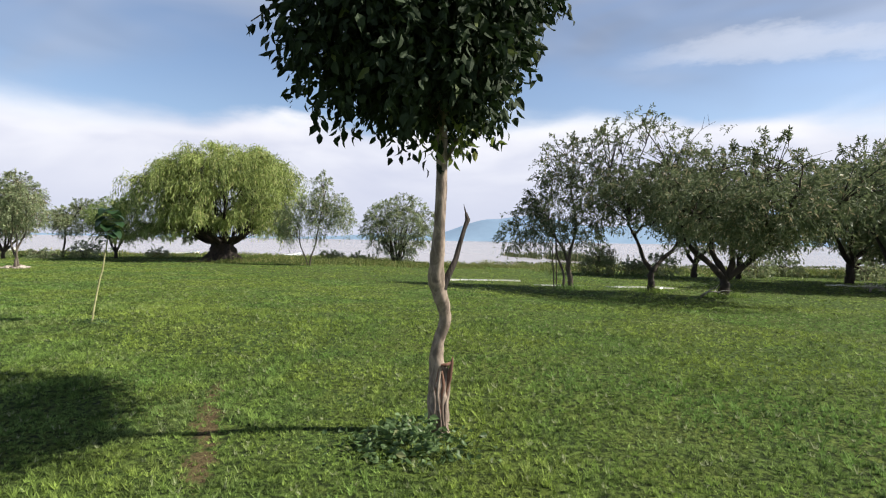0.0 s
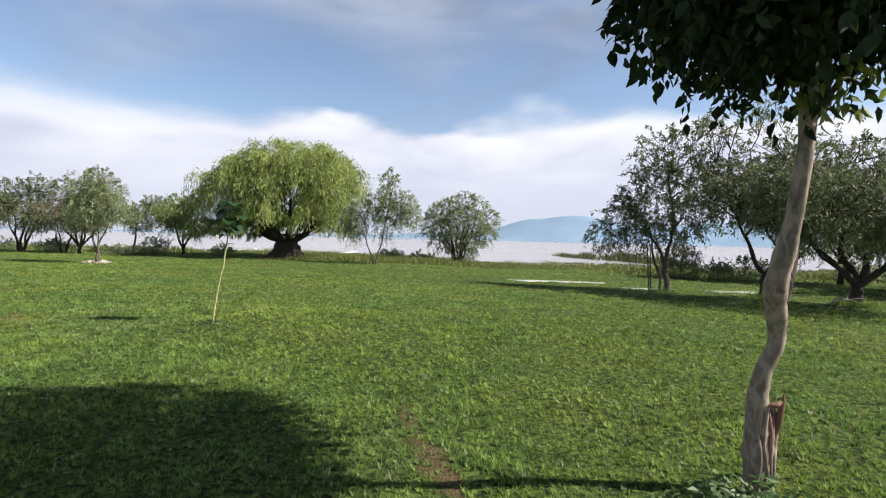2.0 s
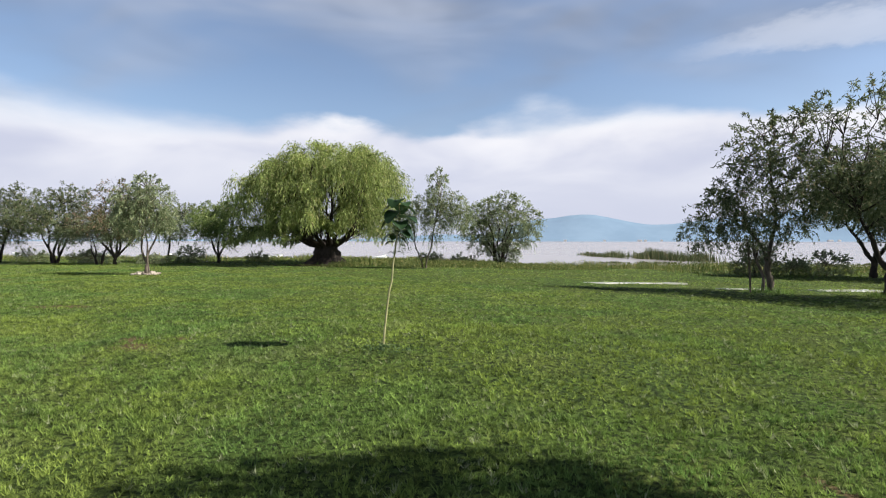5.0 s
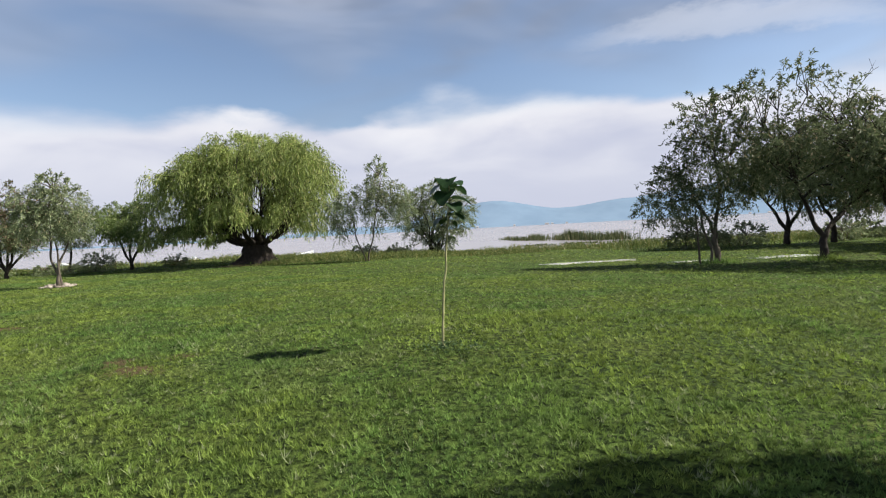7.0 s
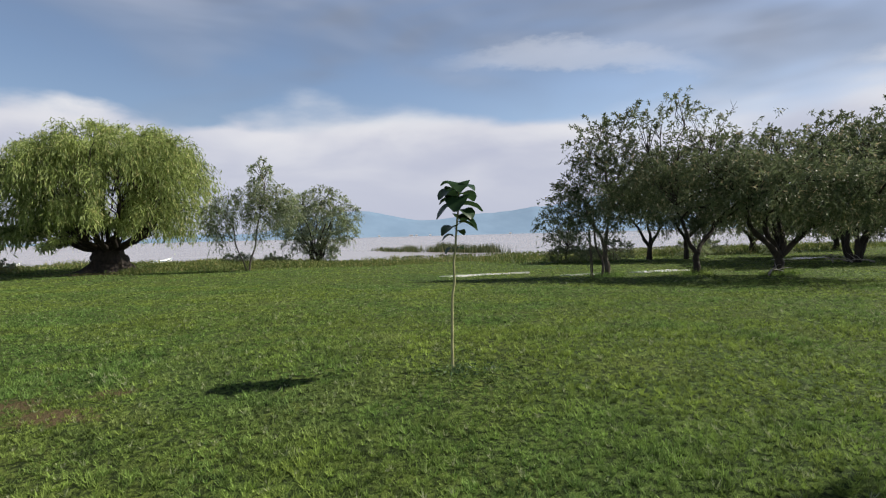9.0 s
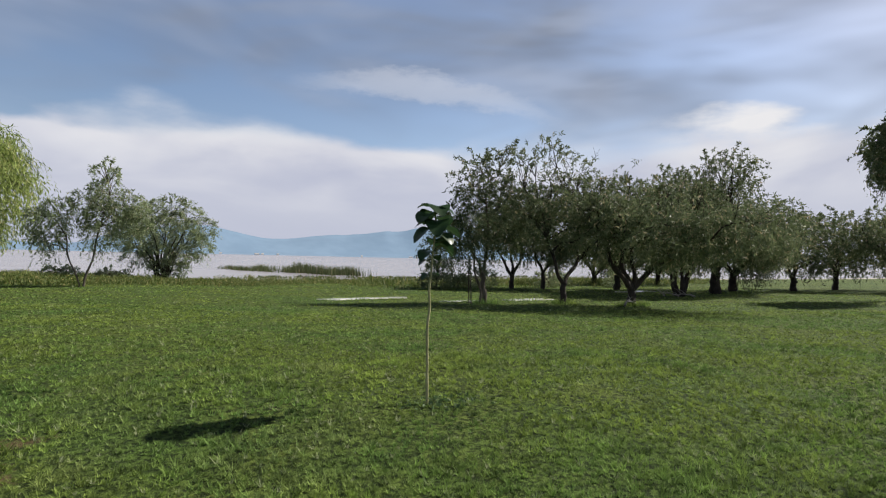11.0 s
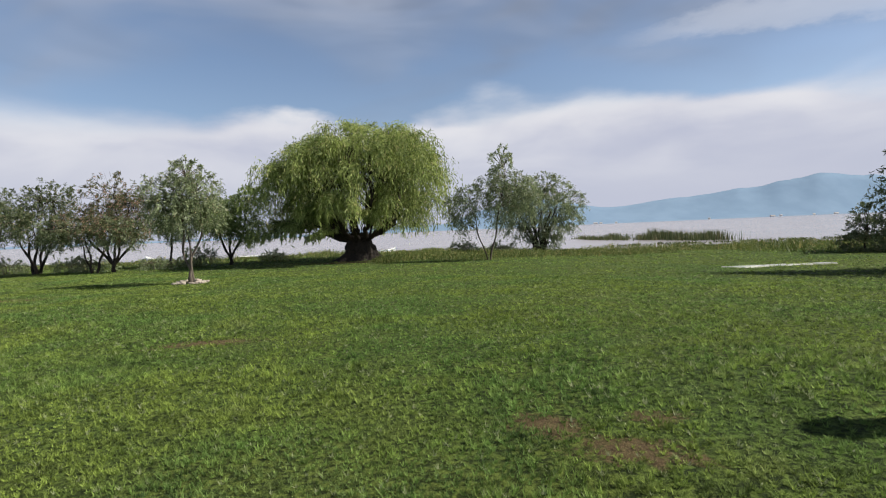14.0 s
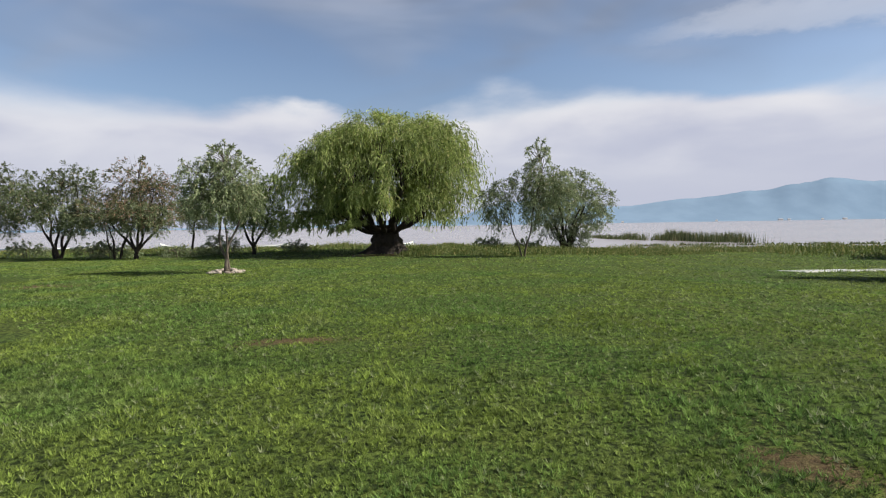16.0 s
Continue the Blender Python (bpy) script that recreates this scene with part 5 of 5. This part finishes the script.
for k, (x, y, rx, ry) in enumerate([(1.4, 25.5, 1.5, 0.24), (8.4, 22.6, 1.3, 0.36), (5.1, 23.3, 0.8, 0.28), (20.6, 26.0, 1.5, 0.5)]):
    build_puddle(x, y, rx, ry, k + 1)


# ---------------------------------------------------------------- grass, weeds and reeds
def blades(x, y, h, w, lean, rng, base=None):
    """One tapering leaning blade at each place."""
    n = len(x)
    z = ground_z(x, y) if base is None else base
    a = rng.uniform(0, 2 * np.pi, n)
    b = a + np.pi / 2 + rng.normal(size=n) * 0.5
    foot = np.stack([x, y, z - 0.01], -1)
    side = np.stack([np.cos(a), np.sin(a), np.zeros(n)], -1) * (w / 2)[:, None]
    way = np.stack([np.cos(b), np.sin(b), np.zeros(n)], -1) * (lean * h)[:, None]
    up = np.array([0, 0, 1.0]) * h[:, None]
    v = np.stack([foot - side, foot + side, foot + way + up], 1)
    return v.reshape(-1, 3), np.arange(n * 3).reshape(n, 3)


def leaflets(x, y, h, size, rng):
    """One small turned-up leaflet at height h over each place."""
    n = len(x)
    c = np.stack([x, y, ground_z(x, y) + h], -1)
    a = rng.uniform(0, 2 * np.pi, n)
    d = np.stack([np.cos(a), np.sin(a), rng.uniform(-0.1, 0.9, n)], -1)
    s = np.stack([-np.sin(a), np.cos(a), rng.normal(size=n) * 0.35], -1)
    v = np.stack([c - s * (size * 0.32)[:, None], c + s * (size * 0.32)[:, None], c + d * size[:, None]], 1)
    return v.reshape(-1, 3), np.arange(n * 3).reshape(n, 3)


def bare_share(x, y):
    s = np.zeros_like(x)
    for cx, cy, a, b, turn in BARE:
        c, d = math.cos(radians(turn)), math.sin(radians(turn))
        u, v = (x - cx) * c + (y - cy) * d, -(x - cx) * d + (y - cy) * c
        s = np.maximum(s, np.exp(-((u / a) ** 2 + (v / b) ** 2)))
    return s


def lawn_patchiness(x, y):
    return 0.5 + 0.25 * (np.sin(1.3 * x + 0.7 * y) * np.sin(0.9 * y - 1.1 * x) + np.sin(3.1 * x - 2.3 * y + 1) * np.sin(2.7 * x + 3.3 * y))


def tussocks(x, y, h, w, fan, rng, per=8):
    """Small tufts, each of blades that fan out from one root."""
    n = len(x)
    root = np.stack([x, y, ground_z(x, y) - 0.008], -1)
    a = rng.uniform(0, 2 * np.pi, (n, per))
    out = np.stack([np.cos(a), np.sin(a), np.zeros((n, per))], -1)
    b = a + np.pi / 2 + rng.normal(size=(n, per)) * 0.6
    side = np.stack([np.cos(b), np.sin(b), np.zeros((n, per))], -1) * (w * rng.uniform(0.7, 1.3, (n, per)))[..., None]
    tall = h[:, None] * rng.uniform(0.55, 1.15, (n, per))
    foot = root[:, None] + side
    tip = root[:, None] + out * (tall * fan * rng.uniform(0.3, 1.2, (n, per)))[..., None] + np.array([0, 0, 1.0]) * tall[..., None] + side * 0.5
    v = np.concatenate([root[:, None], foot, tip], 1).reshape(-1, 3)
    k = np.arange(per)
    f = np.stack([np.zeros(per, int), 1 + k, 1 + per + k], -1)
    return v, (np.arange(n)[:, None, None] * (1 + 2 * per) + f[None]).reshape(-1, 3)


def build_lawn(name, x0, x1, v0, v1, fade0, fade1, tufts, h, w, seed, label, clover=0.2, fan=0.95, per=8):
    """Grass over the strip v0 < y + 0.54 x < v1, thinning out over fade0 and fade1 metres at its edges."""
    rng = np.random.default_rng(seed)
    x = rng.uniform(x0, x1, tufts)
    y = rng.uniform(v0, v1, tufts) - 0.54 * x
    v = y + 0.54 * x
    full = ss(v0 - 0.01, v0 + fade0, v) * (1 - ss(v1 - fade1, v1 + 0.01, v))
    keep = (rng.uniform(0, 1, tufts) > 0.76 * bare_share(x, y)) & (y < 52) & (rng.uniform(0, 1, tufts) < full)
    x, y = x[keep], y[keep]
    p = lawn_patchiness(x, y)
    hh = h * rng.uniform(0.55, 1.3, len(x)) * (0.55 + 0.75 * p)
    s = Soup()
    s.add(*tussocks(x, y, hh, w, fan, rng, per))
    k = int(len(x) * clover)
    q = rng.choice(len(x), k)
    cx, cy = x[q] + rng.normal(size=k) * 0.03, y[q] + rng.normal(size=k) * 0.03
    s.add(*leaflets(cx, cy, hh[q] * rng.uniform(0.3, 0.8, k), w * rng.uniform(1.2, 2.2, k), rng))
    tagged(new(name, s.mesh(name, GRASS)), label, "grass", kind="stuff")


build_lawn("grass", -18, 5, 0.8, 6.0, 0.1, 2.0, 66000, 0.052, 0.0080, 101, "short thick green lawn grass")
build_lawn("grass", -25, 9, 4.0, 12.0, 2.0, 3.0, 60000, 0.056, 0.0125, 104, "short thick green lawn grass")
build_lawn("grass", -36, 15, 9.0, 21.0, 3.0, 4.0, 78000, 0.048, 0.0190, 102, "short thick green lawn grass", 0.2, 1.4, 6)
build_lawn("grass", -56, 34, 17, 50, 4.0, 6.0, 56000, 0.042, 0.040, 103, "short lawn grass farther off", 0.2, 1.8, 6)


def build_weeds():
    rng = np.random.default_rng(120)
    n = 60000
    x = rng.uniform(-75, 60, n)
    right = ss(-12, 4, x)
    edge = 66 - 9 * right
    y = rng.uniform(0, 1, n) ** 0.8 * (edge - 40) + 40
    d = np.array([noise.noise(Vector((a * 0.35, b * 0.35, 0.0))) for a, b in zip(x, y)])
    keep = rng.uniform(0, 1, n) < 0.45 + 1.1 * d + 0.25 * ss(42, 50, y)
    x, y, d = x[keep], y[keep], d[keep]
    h = (0.07 + 0.55 * np.clip(d + 0.25, 0, 1) ** 1.5) * rng.uniform(0.4, 1.6, len(x))
    # a ranker stand behind the grove
    m = 9000
    gx, gy = rng.uniform(6, 44, m), 31 + rng.uniform(0, 1, m) ** 0.7 * 15
    gh = rng.uniform(0.25, 0.85, m) * (0.6 + 0.4 * np.sin(gx * 0.9) * np.sin(gy * 0.7))
    x, y, h = np.append(x, gx), np.append(y, gy), np.append(h, gh)
    # a narrow uncut strip between the willow and the bushy tree
    m = 7000
    bx = rng.uniform(-15, 3, m)
    by = 35.2 + 0.12 * (bx + 8) + 0.8 * np.sin(bx * 0.9) + rng.uniform(0, 1, m) ** 0.8 * 9
    bh = rng.uniform(0.14, 0.5, m) * (0.65 + 0.35 * np.sin(bx * 1.7) * np.sin(by * 1.1)) * (1 - 0.55 * ss(-5, 3, bx))
    x, y, h = np.append(x, bx), np.append(y, by), np.append(h, bh)
    order = rng.permutation(len(x))
    x, y, h = x[order], y[order], h[order]
    s = Soup()
    s.add(*blades(x, y, h, 0.045 * rng.uniform(0.6, 1.6, len(x)), rng.uniform(0.1, 0.8, len(x)), rng))
    k = len(x) // 2
    st = np.stack([x[:k], y[:k], ground_z(x[:k], y[:k]) + h[:k] * 0.5], -1)
    q = Soup()
    q.add(*strands(st, rng.normal(size=(k, 3)) + [0, 0, 1.0], h[:k] * 0.6, 0.3, 3, 0.12, rng, 0.45))
    tagged(new("shore_grass", s.mesh("shore_grass", WEED)), "uncut pale grass along the lake bank", "grass", kind="stuff")
    tagged(new("shore_weeds", q.mesh("shore_weeds", WEED)), "leafy uncut weeds along the lake bank", "weeds", kind="stuff")


def build_reeds():
    rng = np.random.default_rng(130)
    n = 9000
    t = rng.uniform(0, 0.87, n) ** 0.85
    wide = 1.6 + 2.6 * np.sin(np.pi * np.clip(t, 0, 1)) ** 0.5
    x = 11 + 12.5 * t + rng.normal(size=n) * 0.4
    y = 97 - 27 * t + rng.normal(size=n) * wide
    h = (0.5 + 0.75 * np.clip(np.array([noise.noise(Vector((a * 0.8, 0.0, 4.0))) for a in x]) + 0.5, 0, 1)) * rng.uniform(0.6, 1.3, n) * (0.55 + 0.60 * ss(0.0, 0.45, t))
    gap = np.array([noise.noise(Vector((a * 0.55, b * 0.12, 9.0))) for a, b in zip(x, y)])
    keep = rng.uniform(0, 1, n) < 0.62 + 1.6 * gap
    x, y, h = x[keep], y[keep], h[keep]
    n = len(x)
    s = Soup()
    s.add(*blades(x, y, h + 0.2, 0.10 * rng.uniform(0.6, 1.5, n), rng.uniform(0.02, 0.3, n), rng, np.full(n, WATER - 0.2)))
    tagged(new("reed_bed", s.mesh("reed_bed", REED)), "bed of green-brown reeds standing in the shallows", "reeds", kind="stuff")
    # drifted plants in the shallows
    n = 2600
    x = rng.uniform(6, 48, n)
    y = 62.5 + 2.0 * np.sin(x * 0.15) + rng.normal(size=n) * 0.7 + 0.05 * (x - 20)
    keep = rng.uniform(0, 1, n) < 0.35 + 0.9 * np.array([noise.noise(Vector((a * 0.5, 2.0, 0))) for a in x])
    x, y = x[keep], y[keep]
    s = Soup()
    s.add(*blades(x, y, rng.uniform(0.12, 0.34, len(x)), rng.uniform(0.10, 0.26, len(x)), rng.uniform(0.3, 1.2, len(x)), rng, np.full(len(x), WATER)))
    tagged(new("floating_plants", s.mesh("floating_plants", REED)), "dark drifted water plants along the shallows", "water plants", kind="stuff")


def build_clover():
    """Broad-leaved weeds round the foot of the young tree."""
    rng = np.random.default_rng(140)
    n = 560
    x = -0.24 + rng.normal(size=n) * 0.24
    y = 4.02 + rng.normal(size=n) * 0.17
    keep = np.hypot(x + 0.02, y - 4.37) > 0.10
    x, y = x[keep], y[keep]
    n = len(x)
    h = rng.uniform(0.03, 0.24, n) * np.exp(-((x + 0.20) / 0.42) ** 2) * np.exp(-((y - 4.12) / 0.30) ** 2)
    p = np.stack([x, y, ground_z(x, y) + h], -1)
    s = Soup()
    ln = rng.uniform(0.035, 0.085, n)
    s.add(*leaf_quads(p, rng.normal(size=(n, 3)) * [1, 1, 0.35] + [0, 0, 0.25], ln, ln * 0.6, rng, 0.12))
    tagged(new("clover_patch", s.mesh("clover_patch", BROAD)), "broad-leaved weeds round the foot of the young tree", "weeds", kind="stuff")
    n = 130
    x, y = -5.66 + rng.normal(size=n) * 0.20, 8.74 + rng.normal(size=n) * 0.13
    s = Soup()
    ln = rng.uniform(0.025, 0.06, n)
    p = np.stack([x, y, ground_z(x, y) + rng.uniform(0.02, 0.075, n)], -1)
    s.add(*leaf_quads(p, rng.normal(size=(n, 3)) * [1, 1, 0.35] + [0, 0, 0.25], ln, ln * 0.6, rng, 0.12))
    tagged(new("sapling_weeds", s.mesh("sapling_weeds", BROAD)), "low leafy weeds round the foot of the sapling", "weeds", kind="stuff")
    n = 500
    for cx, cy, r in ((5.2, 21.8, 0.7), (9.4, 17.9, 0.8), (7.7, 19.9, 0.6)):
        a = rng.uniform(0, 2 * np.pi, n)
        q = r * np.sqrt(rng.uniform(0, 1, n))
        x, y = cx + np.cos(a) * q, cy + np.sin(a) * q * 0.7
        s = Soup()
        s.add(*blades(x, y, rng.uniform(0.12, 0.36, n) * (1.1 - q / r * 0.6), rng.uniform(0.012, 0.03, n), rng.uniform(0.2, 0.8, n), rng))
        tagged(new("foot_grass", s.mesh("foot_grass", GRASS)), "long uncut grass round a tree foot", "grass", kind="stuff")


def build_puddle_grass():
    rng = np.random.default_rng(150)
    s = Soup()
    for cx, cy, rx, ry in ((1.4, 25.5, 1.75, 0.42), (8.4, 22.6, 1.5, 0.45), (5.1, 23.3, 1.0, 0.36), (20.6, 26.0, 1.7, 0.6)):
        n = 420
        a, q = rng.uniform(0, 2 * np.pi, n), np.sqrt(rng.uniform(0.15, 1.1, n))
        x, y = cx + np.cos(a) * rx * q, cy + np.sin(a) * ry * q
        s.add(*blades(x, y, rng.uniform(0.05, 0.13, n), rng.uniform(0.015, 0.035, n), rng.uniform(0.1, 0.8, n), rng))
    tagged(new("puddle_grass", s.mesh("puddle_grass", GRASS)), "grass tufts standing in and round the puddles", "grass", kind="stuff")


build_weeds()
build_reeds()
build_puddle_grass()
build_clover()
